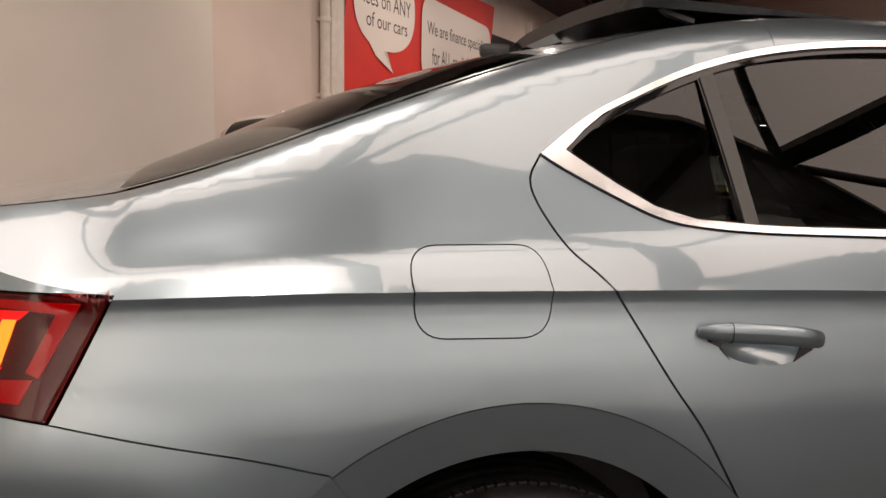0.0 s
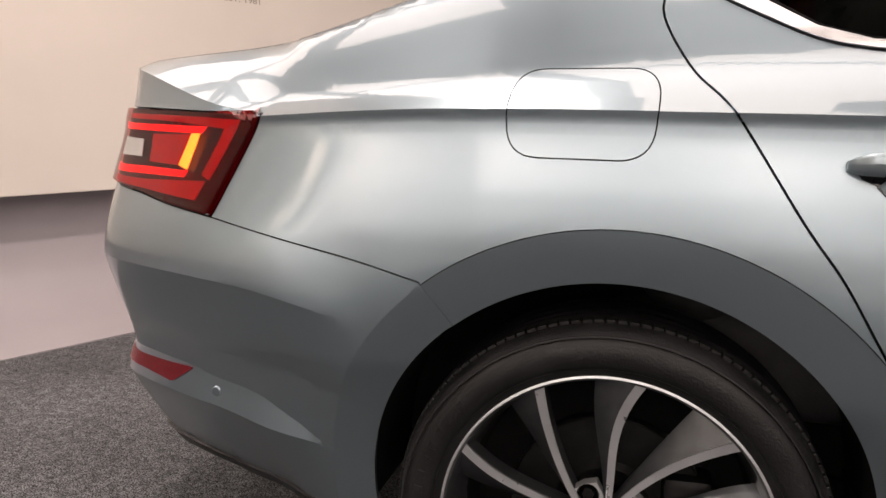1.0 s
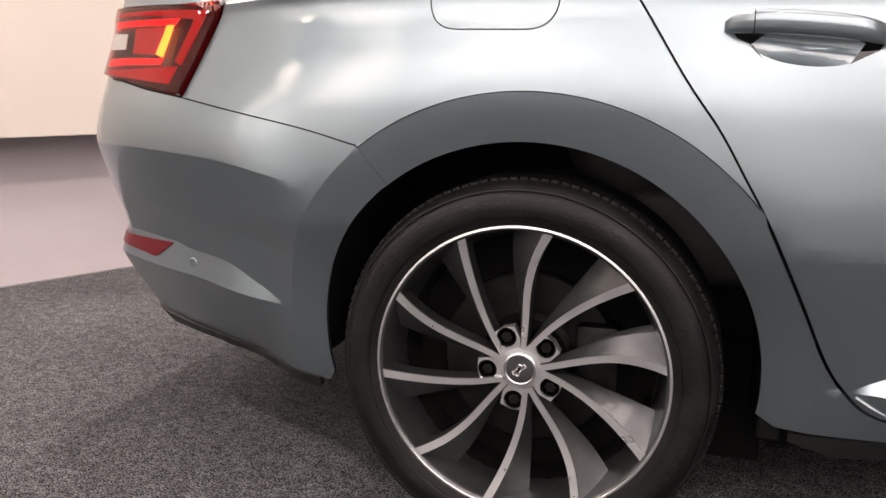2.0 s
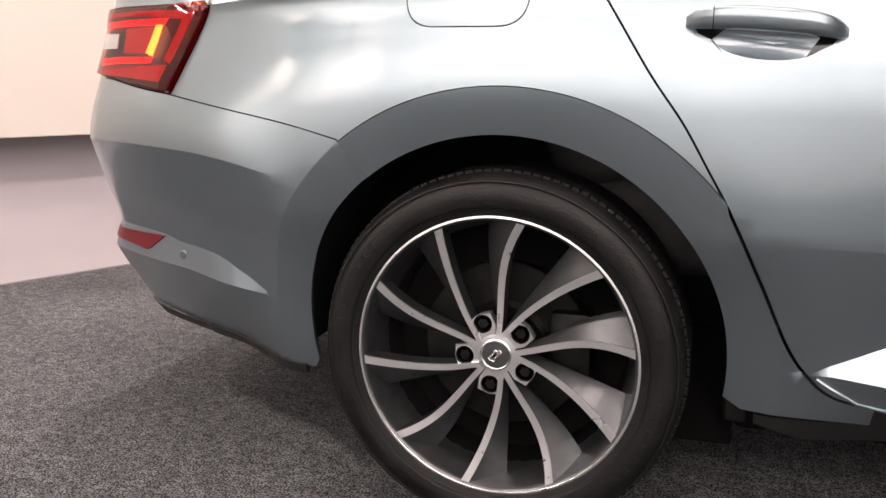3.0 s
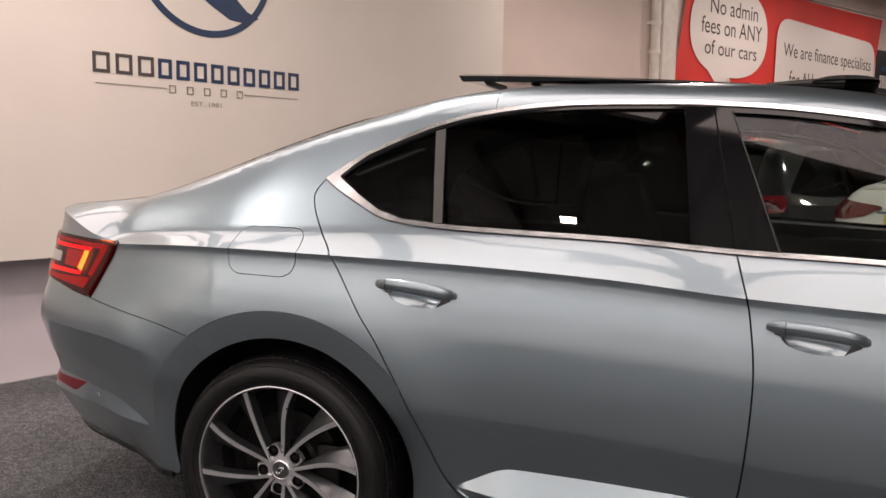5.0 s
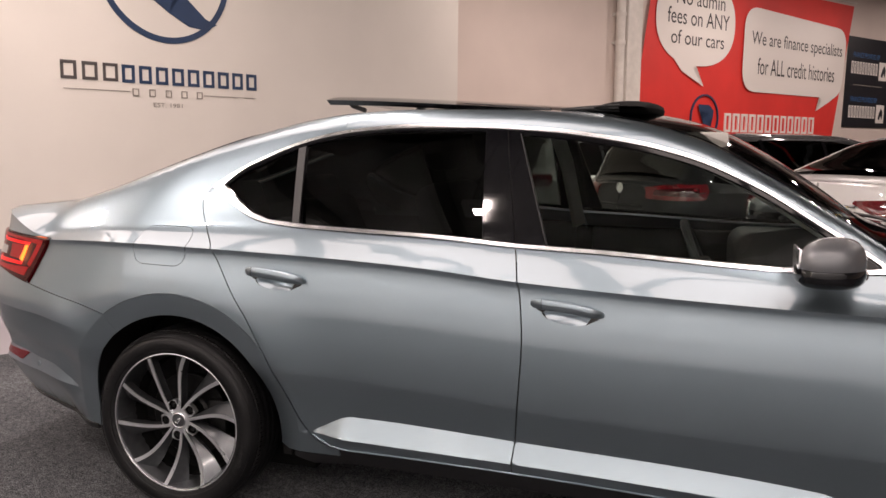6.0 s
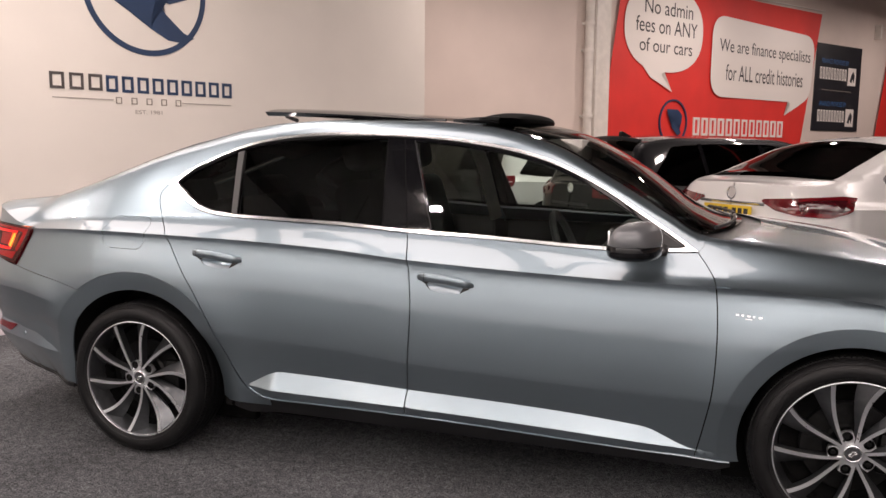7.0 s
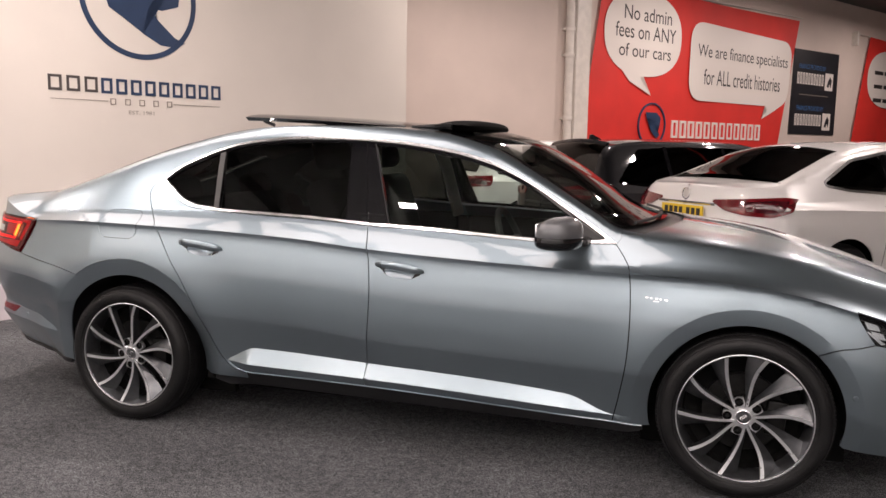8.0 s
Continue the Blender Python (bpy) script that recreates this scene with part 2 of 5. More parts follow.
def place(u):
    """Place along the car and the width's factor at u, which runs along the side and round the corners."""
    u = np.asarray(u, float)
    s, f = np.clip(-.2 - u, 0, 1.57), np.clip(u - 2.95, 0, 1.65)
    x = np.where(u < -.2, rear_x(s), np.where(u > 2.95, front_x(f), u))
    w = np.where(u < -.2, rear_w(s), np.where(u > 2.95, front_w(f), 1.0))
    return x, w


def half_width(u, z):
    """Half width on the straight side, before the corners draw it in."""
    u, z = np.asarray(u, float), np.asarray(z, float)
    zc = crease_z(u)
    q = zc - z
    low = side_profile(q)
    # doors' ledge
    t, l = ledge_top(u), ledge_low(u)
    size = np.clip((t - l) / .07, 0, 1)
    ramp = np.clip((t - z) / np.maximum(t - l, .004), 0, 1)
    low = low + .044 * size * ramp - .55 * size * np.clip(l - z, 0, .2) * smooth(0, .01, l - z)
    # rear bumper's fold and ledge
    rear = smooth(-.36, -.55, u)
    fz = fold_z(u)
    low = low + rear * np.where(z > fz, .014 * smooth(.16, 0, z - fz), .014 - .36 * np.clip(fz - z, 0, .15))
    t, l = lip_top(u), lip_low(u)
    size = np.clip((t - l) / .06, 0, 1) * (u < -.4)
    ramp = np.clip((t - z) / np.maximum(t - l, .004), 0, 1)
    low = low + .022 * size * ramp - .52 * size * np.clip(l - z, 0, .3)
    # inset tilts the surface down above the lip, shaped to imitate a dark reflection
    reflection_dip = .016 * rear * smooth(-.55, -.75, u) * smooth(-1.08, -.92, u)
    low = low - reflection_dip * np.where(z > t, smooth(.10, .0, z - t), 1)
    # flare and band round the wheels
    for cx, ro in zip(WHEEL_X, ARCH_OUT):
        r = np.hypot(u - cx, z - WHEEL_Z)
        low = low + .010 * np.exp(-((r - ro) / .13)**2)
        low = low - .205 * np.clip(ro - r, 0, .12) * (r > .3)
    # above the crease; the pillar behind the doors stands fuller and turns in sharply at its upper edge
    ze, ye = edge_z(u), edge_y(u)
    f = np.clip((z - zc) / np.maximum(ze - zc, .01), 0, 1)
    top = ye + (.888 - ye) * upper_profile(f)
    top = top + .045 * f**2 * np.sqrt(1 - f) * smooth(.14, -.14, u) * smooth(-.85, -.55, u)
    zl = facet_z(u)
    upright = .888 - .22 * np.clip(z - zc, 0, None)
    knee = .888 - .22 * np.clip(zl - zc, 0, None)
    deck = ye + (knee - ye) * np.clip((ze - z) / np.maximum(ze - zl, .01), 0, 1)**.8
    top = top + smooth(-.56, -.72, u) * (np.where(z < zl, upright, deck) - top)
    return np.where(q >= 0, low, top)


def body(u, z, out=0.0):
    """Points of the right flank (y below zero), arrays in and out."""
    u, z = np.asarray(u, float), np.asarray(z, float)
    x, w = place(u)
    h = half_width(u, z)
    lean = pchip((.2, .30, .36, .44, .505, .60, .70, .80, .98, 1.07, 1.2), (.085, .035, .016, .002, .020, .012, 0, .012, .045, .06, .12))(z)
    x = x + lean * smooth(-.55, -1.1, u)
    x = x - .25 * np.clip(.45 - z, 0, .4) * smooth(3.2, 3.7, u)
    h = h - .036 * smooth(-.15, -.75, u) * smooth(.72, 1.0, z) * smooth(1.2, 1.0, z)
    return np.stack([x, -(h * w), z], -1)


def normal(u, z):
    e = 2e-4
    a = body(u + e, z) - body(u - e, z)
    b = body(u, z + e) - body(u, z - e)
    n = np.cross(a, b)
    n /= np.linalg.norm(n, axis=-1, keepdims=True) + 1e-12
    return n


def u_at(x):
    """u for a place along the car."""
    if -.2 <= x <= 2.95:
        return x
    us = np.linspace(-1.9, -.2, 400) if x < 0 else np.linspace(2.95, 4.5, 400)
    xs = place(us)[0]
    return float(us[np.argmin(abs(xs - x))])


# the side windows lie on one smooth bowed sheet just inside the body
_u, _z = np.meshgrid(np.linspace(.2, 2.1, 60), np.linspace(1.08, 1.36, 20))
_keep = _z < edge_z(_u) - .05
_u, _z = _u[_keep], _z[_keep]


def _terms(u, z):
    return np.stack([u**i * (z - 1.2)**j for i in range(4) for j in range(3 - (i > 1))], -1)


_fit = np.linalg.lstsq(_terms(_u, _z), half_width(_u, _z), rcond=None)[0]


def pane(u, z):
    u, z = np.asarray(u, float), np.asarray(z, float)
    lean = .085 * (z - 1.2) * smooth(.85, .35, u)  # the rear panes stand more upright
    return np.stack([u, -(_terms(u, z) @ _fit + lean), z], -1)


def pane_normal(u, z):
    e = 1e-3
    n = np.cross(pane(u + e, z) - pane(u - e, z), pane(u, z + e) - pane(u, z - e))
    return n / (np.linalg.norm(n, axis=-1, keepdims=True) + 1e-12)



# ---- tools for meshes ----
from mathutils import geometry

SIDES = (1, -1)  # the flank towards the camera, and the far one as its mirror image


def mesh_object(name, verts, faces, mat, parent=None, label="", normals=None, smooth_faces=True):
    me = bpy.data.meshes.new(name)
    me.from_pydata([tuple(v) for v in verts], [], [tuple(f) for f in faces])
    me.materials.append(mat)
    me.polygons.foreach_set("use_smooth", [smooth_faces] * len(me.polygons))
    me.update()
    if normals is not None:
        me.normals_split_custom_set([tuple(n) for n in normals])
    ob = new(name, me)
    if parent:
        ob.parent = parent
    if label:
        ob["label"] = label
    return ob


def part(name, bm, mat, parent, label="", sharp=35):
    """Links a bmesh as one mesh object under a thing or a part."""
    bmesh.ops.recalc_face_normals(bm, faces=bm.faces)
    for f in bm.faces:
        f.smooth = True
    for e in bm.edges:
        if len(e.link_faces) == 2 and e.calc_face_angle(0) > radians(sharp):
            e.smooth = False
    me = bpy.data.meshes.new(name)
    bm.to_mesh(me)
    bm.free()
    me.materials.append(mat)
    ob = new(name, me)
    if parent:
        ob.parent = parent
    if label:
        ob["label"] = label
    return ob


def thing(name, label, category, at=None, group="", kind=""):
    ob = new(name)
    ob.empty_display_size = .1
    if at is not None:
        ob.matrix_world = at
    return tagged(ob, label, category, group, kind)


def box(bm, lo, hi, bevel=0.0, segments=2, m=None):
    """A box added to a bmesh, its edges rounded."""
    made = bmesh.ops.create_cube(bm, size=1)["verts"]
    for v in made:
        v.co = Vector([lo[i] + (v.co[i] + .5) * (hi[i] - lo[i]) for i in range(3)])
    if bevel:
        edges = list({e for v in made for e in v.link_edges})
        out = bmesh.ops.bevel(bm, geom=edges, offset=bevel, segments=segments, profile=.5, affect="EDGES")
        made = list({v for f in out["faces"] for v in f.verts} | {v for v in made if v.is_valid})
    if m is not None:
        bmesh.ops.transform(bm, matrix=m, verts=[v for v in made if v.is_valid])
    return made


def lathe(bm, profile, steps=48, axis="y", closed=False):
    """A profile of (radius, place along the axis) turned round the axis."""
    rings = []
    for r, a in profile:
        ring = []
        for k in range(steps):
            t = 2 * math.pi * k / steps
            c, s = r * math.cos(t), r * math.sin(t)
            ring.append(bm.verts.new((c, a, s) if axis == "y" else (c, s, a)))
        rings.append(ring)
    pairs = list(zip(rings, rings[1:])) + ([(rings[-1], rings[0])] if closed else [])
    for p, q in pairs:
        for k in range(steps):
            j = (k + 1) % steps
            bm.faces.new((p[k], p[j], q[j], q[k]))
    return rings


def sweep(bm, points, radius, sides=8, flat=1.0, cap=True):
    """A tube along points; flat squeezes it across its second axis."""
    points = [Vector(p) for p in points]
    rings = []
    side = None
    for i, p in enumerate(points):
        way = (points[min(i + 1, len(points) - 1)] - points[max(i - 1, 0)]).normalized()
        if side is None:
            side = way.orthogonal().normalized()
        side = (side - way * side.dot(way)).normalized()
        up = way.cross(side)
        r = radius[i] if isinstance(radius, (list, tuple)) else radius
        rings.append([bm.verts.new(p + side * (r * math.cos(2 * math.pi * k / sides)) + up * (r * flat * math.sin(2 * math.pi * k / sides)))
                      for k in range(sides)])
    for a, b in zip(rings, rings[1:]):
        for k in range(sides):
            j = (k + 1) % sides
            bm.faces.new((a[k], a[j], b[j], b[k]))
    if cap:
        bm.faces.new(rings[0][::-1])
        bm.faces.new(rings[-1])


def curve(points, step=.012, closed=False):
    """A smooth line (Catmull-Rom) through points of the plane, at even steps."""
    p = [np.array(q, float) for q in points]
    n = len(p)
    out = []
    for i in range(n if closed else n - 1):
        a = p[i - 1] if closed or i > 0 else 2 * p[0] - p[1]
        b, c = p[i], p[(i + 1) % n]
        d = p[(i + 2) % n] if closed or i + 2 < n else 2 * p[-1] - p[-2]
        k = max(2, int(np.linalg.norm(c - b) / step))
        for j in range(k):
            t = j / k
            out.append(.5 * (2 * b + (c - a) * t + (2 * a - 5 * b + 4 * c - d) * t**2 + (3 * b - a - 3 * c + d) * t**3))
    if not closed:
        out.append(p[-1])
    return [tuple(float(v) for v in q) for q in out]


def line(points, step=.012):
    """A line of straight stretches, at even steps."""
    out = []
    for a, b in zip(points, points[1:]):
        a, b = np.array(a, float), np.array(b, float)
        k = max(1, int(np.linalg.norm(b - a) / step))
        out += [tuple(float(v) for v in a + (b - a) * j / k) for j in range(k)]
    return out + [tuple(float(v) for v in points[-1])]


def arc(cx, cz, r, a0, a1, step=.012):
    n = max(3, int(abs(radians(a1 - a0)) * r / step))
    return [(cx + r * math.cos(radians(a0 + (a1 - a0) * k / n)), cz + r * math.sin(radians(a0 + (a1 - a0) * k / n))) for k in range(n + 1)]


def join(*lines):
    """One closed outline out of lines that meet, without double points."""
    out = []
    for l in lines:
        for q in l:
            if not out or math.dist(out[-1], q) > 1e-4:
                out.append(q)
    while len(out) > 2 and math.dist(out[0], out[-1]) < 1e-4:
        out.pop()
    return out


def shrink(outline, by):
    """An outline drawn in by a distance (out, if below zero)."""
    p = np.array(outline)
    area = .5 * np.sum(p[:, 0] * np.roll(p[:, 1], -1) - np.roll(p[:, 0], -1) * p[:, 1])
    t = np.roll(p, -1, 0) - np.roll(p, 1, 0)
    t /= np.linalg.norm(t, axis=1, keepdims=True) + 1e-9
    n = np.stack([-t[:, 1], t[:, 0]], 1) * (1 if area > 0 else -1)
    return [tuple(float(v) for v in q) for q in p + n * by]


def inside(p, outline):
    o = np.array(outline)
    a, b = o, np.roll(o, -1, 0)
    x, y = p[:, :1], p[:, 1:]
    hit = ((a[:, 1] > y) != (b[:, 1] > y)) & (x < (b[:, 0] - a[:, 0]) * (y - a[:, 1]) / (b[:, 1] - a[:, 1] + 1e-12) + a[:, 0])
    return hit.sum(1) % 2 == 1


def fill(outline, holes=(), lines=(), step=.025):
    """Triangles that fill an outline of the plane, less its holes, with edges along the given lines."""
    pts, edges = [], []
    for loop in (outline, *holes):
        k = len(pts)
        pts += list(loop)
        edges += [(k + i, k + (i + 1) % len(loop)) for i in range(len(loop))]
    for l in lines:
        k = len(pts)
        pts += list(l)
        edges += [(k + i, k + i + 1) for i in range(len(l) - 1)]
    o = np.array(outline)
    lo, hi = o.min(0), o.max(0)
    gx, gy = np.meshgrid(np.arange(lo[0] + step / 2, hi[0], step), np.arange(lo[1] + step / 2, hi[1], step))
    g = np.stack([gx.ravel(), gy.ravel()], 1)
    if len(g):
        ok = inside(g, outline)
        for h in holes:
            ok &= ~inside(g, h)
        g = g[ok]
    if len(g):
        fixed = np.array(pts)
        near = np.array([np.min(np.sum((fixed - q)**2, 1)) for q in g])
        g = g[near > (.45 * step)**2]
    allp = [Vector(q) for q in pts] + [Vector(q) for q in g]
    v, _, f, *_ = geometry.delaunay_2d_cdt(allp, edges, [], 0, 1e-6)
    v = np.array([tuple(q) for q in v])
    f = np.array([t[:3] for t in f])
    c = v[f].mean(1)
    ok = inside(c, outline)
    for h in holes:
        ok &= ~inside(c, h)
    f = f[ok]
    a, b, d = v[f[:, 0]], v[f[:, 1]], v[f[:, 2]]
    turn = (b[:, 0] - a[:, 0]) * (d[:, 1] - a[:, 1]) - (b[:, 1] - a[:, 1]) * (d[:, 0] - a[:, 0])
    f[turn < 0] = f[turn < 0][:, ::-1]
    return v, f[abs(turn) > 1e-9]


def panel(name, outline, mat, parent, label="", holes=(), lines=(), out=0.0, step=.025, flange=.012, sides=SIDES, surface=None, normals=None):
    """A sheet that lies on the car's outer surface inside an outline of (u, z), with its edges turned in. Both flanks."""
    surface, normals = surface or body, normals or normal
    v, f = fill(outline, holes, lines, step)
    n0 = normals(v[:, 0], v[:, 1])
    p = surface(v[:, 0], v[:, 1]) + n0 * out
    c = v[f].mean(1)[:, None, :]
    corner = v[f] * .8 + c * .2
    ln = normals(corner[..., 0].ravel(), corner[..., 1].ravel())
    verts, faces, lnorm = [tuple(q) for q in p], [tuple(t) for t in f], [tuple(q) for q in ln]
    if flange:
        for loop in (outline, *holes):
            q = np.array(loop)
            area = .5 * np.sum(q[:, 0] * np.roll(q[:, 1], -1) - np.roll(q[:, 0], -1) * q[:, 1])
            if (area < 0) == (loop is outline):
                q = q[::-1]
            nn = normals(q[:, 0], q[:, 1])
            top = surface(q[:, 0], q[:, 1]) + nn * out
            low = top - nn * flange
            k, m = len(verts), len(q)
            verts += [tuple(a) for a in top] + [tuple(a) for a in low]
            for i in range(m):
                j = (i + 1) % m
                faces.append((k + j, k + i, k + m + i, k + m + j))
                w = np.cross(top[i] - top[j], low[i] - top[j])
                w = w / (np.linalg.norm(w) + 1e-12)
                lnorm += [tuple(w)] * 4
    made = []
    for s in sides:
        if s == 1:
            made.append(mesh_object(name, verts, faces, mat, parent, label, lnorm))
        else:
            mv = [(a, -b, d) for a, b, d in verts]
            mf, mn, i = [], [], 0
            for t in faces:
                mf.append(t[::-1])
                mn += [(a, -b, d) for a, b, d in lnorm[i:i + len(t)]][::-1]
                i += len(t)
            made.append(mesh_object(name, mv, mf, mat, parent, label, mn))
    return made


def grid_mesh(name, rows, mat, parent, label="", both=False):
    """A mesh out of rows of points, all rows alike in length; smooth."""
    m = len(rows[0])
    verts = [tuple(p) for r in rows for p in r]
    faces = [(i * m + j, i * m + j + 1, (i + 1) * m + j + 1, (i + 1) * m + j) for i in range(len(rows) - 1) for j in range(m - 1)]
    return mesh_object(name, verts, faces, mat, parent, label)


# ---- the grey saloon ----
DLO_TOP = curve([(.080, 1.180), (.161, 1.236), (.245, 1.280), (.40, 1.343), (.57, 1.383), (.775, 1.403), (1.01, 1.405), (1.152, 1.401), (1.349, 1.387),
                 (1.569, 1.355), (1.73, 1.315), (1.836, 1.275), (1.966, 1.211), (2.092, 1.132), (2.217, 1.052), (2.316, .984)])
DLO_LOW = curve([(.080, 1.180), (.118, 1.155), (.197, 1.112), (.271, 1.077), (.342, 1.061), (.46, 1.050), (.655, 1.042), (.945, 1.032), (1.223, 1.014),
                 (1.514, 1.004), (1.867, .985), (2.1, .979), (2.316, .984)])
REAR_GAP = curve([(.080, 1.180), (.056, 1.142), (.063, 1.10), (.103, 1.032), (.158, .972), (.249, .827), (.303, .750), (.345, .677), (.382, .610),
                  (.436, .495), (.482, .392), (.516, .342), (.556, .308), (.62, .294)])
MID_GAP = curve([(1.223, 1.014), (1.243, .93), (1.257, .86), (1.268, .718), (1.257, .516), (1.241, .34), (1.236, .292)])
FRONT_GAP = curve([(2.316, .984), (2.359, .925), (2.380, .872), (2.390, .71), (2.383, .526), (2.360, .379), (2.340, .28), (2.334, .252)])
DOOR_FOOT = line([(.62, .294), (1.236, .292), (1.903, .268), (2.334, .252)])
HALF_GAP = .0022


def between(l, x0, x1):
    return [q for q in l if x0 <= q[0] <= x1]


def along(f, x0, x1, step=.015):
    n = max(2, int((x1 - x0) / step))
    return [(x0 + (x1 - x0) * k / n, float(f(x0 + (x1 - x0) * k / n))) for k in range(n + 1)]


def under(u0, u1):
    """The crease and the lines of the hollow just below it."""
    return [along(lambda x, d=d: crease_z(x) - d, u0, u1) for d in (0, .008, .020, .036, .065)]


def edge_line(u0, u1, drop=.0012):
    return along(lambda x: edge_z(x) - drop, min(u0, u1), max(u0, u1))[::(1 if u1 > u0 else -1)]


def rounded(points, r=.02, n=6):
    """A closed outline with rounded corners."""
    out = []
    m = len(points)
    for i in range(m):
        a, b, c = (np.array(points[(i + k) % m], float) for k in (-1, 0, 1))
        d, e = (a - b) / np.linalg.norm(a - b), (c - b) / np.linalg.norm(c - b)
        k = min(r, .45 * np.linalg.norm(a - b), .45 * np.linalg.norm(c - b))
        for j in range(n + 1):
            t = j / n
            out.append(tuple(float(v) for v in (1 - t)**2 * (b + d * k) + 2 * t * (1 - t) * b + t * t * (b + e * k)))
    return out


def clip_inside(l, outline, margin=.006):
    ok = inside(np.array(l), shrink(outline, margin))
    best, run = [], []
    for q, o in zip(l, ok):
        if o:
            run.append(q)
            best = run if len(run) > len(best) else best
        else:
            run = []
    return best


def door_handle(door, u0, z0, u1, z1, side):
    """A pull handle over a hollow in the door: grip, chrome foot and lock cover."""
    rows_ = []
    n = 26
    for i in range(n + 1):
        t = i / n
        u, z = u0 + (u1 - u0) * t, z0 + (z1 - z0) * t + .004 * math.sin(math.pi * t)
        end = max(.50, math.sqrt(max(0, 1 - abs(2 * t - 1)**12)))
        stand = .005 + .033 * (1 - abs(2 * t - 1)**4)
        h = .0168 * (.80 + .20 * (1 - abs(2 * t - 1)**3)) * end
        b, nn = body([u], [z])[0], normal(np.array([u]), np.array([z]))[0]
        ring = []
        for k in range(14):
            a = 2 * math.pi * k / 14
            ca, sa = math.cos(a), math.sin(a)
            dy = math.copysign(abs(ca)**.7, ca) * .0095
            dz = math.copysign(abs(sa)**.7, sa) * h
            q = b + nn * (stand + dy * end) + np.array([0, 0, dz])
            ring.append((q[0], q[1] * side, q[2]))
        rows_.append(ring + ring[:1])
    for row, at in ((rows_[0], 0), (rows_[-1], len(rows_))):  # close both ends
        mid = tuple(np.mean(row[:-1], axis=0))
        rows_.insert(at + (at > 0), [mid] * len(row))
    grip = grid_mesh("door_handle", rows_, PAINT, door, "body-coloured pull handle")
    # flat black patches stand in for the shaded hollows under both ends of the grip
    for s0, s1, edge in ((.03, .30, -1), (.97, .70, 1)):
        mid_u, mid_z = u0 + (u1 - u0) * .5, z0 + (z1 - z0) * .5 - .016
        a_u, b_u = u0 + (u1 - u0) * s0, u0 + (u1 - u0) * s1
        a_z, b_z = z0 + (z1 - z0) * s0, z0 + (z1 - z0) * s1
        pts = [(a_u, a_z + .002), (a_u - edge * .012, a_z - .016), (a_u - edge * .034, a_z - .0265), (mid_u + edge * .058, mid_z - .0245 - .0045 * edge), (mid_u + edge * .077, mid_z), (b_u, b_z + .004)]
        panel("handle_shade_patch", line(pts[::-edge] + pts[::-edge][:1], .012)[:-1], GLOSS_BLACK, grip, "flat black patch for the shade under the grip", out=.0012, flange=.002, step=.02, sides=(side,))
    bm = bmesh.new()  # joint of the lock cover
    t = .17
    u, z = u0 + (u1 - u0) * t, z0 + (z1 - z0) * t
    b, nn = body([u], [z])[0], normal(np.array([u]), np.array([z]))[0]
    stand = .005 + .033 * (1 - abs(2 * t - 1)**4)
    loop = []
    for k in range(15):
        ang = 2 * math.pi * k / 14
        q = b + nn * (stand + math.copysign(abs(math.cos(ang))**.7, math.cos(ang)) * .0097) + np.array([0, 0, math.copysign(abs(math.sin(ang))**.7, math.sin(ang)) * .0162 + .002])
        loop.append((q[0], q[1] * side, q[2]))
    sweep(bm, loop, .0007, 5, 1.0, False)
    part("lock_cover_joint", bm, DARK, grip)


def bowl(door, cu, cz, a, b, depth, side, tilt):
    rows_ = []
    for i in range(8):
        k = 1 - i / 7
        ring = []
        for j in range(33):
            t = 2 * math.pi * j / 32
            u = cu + a * k * math.cos(t)
            z = cz + b * k * math.sin(t) + tilt * (u - cu)
            q = body([u], [z])[0] + np.array([0, depth * (1 - k**2), 0])
            ring.append((q[0], q[1] * side, q[2]))
        rows_.append(ring if side == 1 else ring[::-1])
    grid_mesh("handle_bowl", rows_, PAINT, door, "hollow behind the handle")


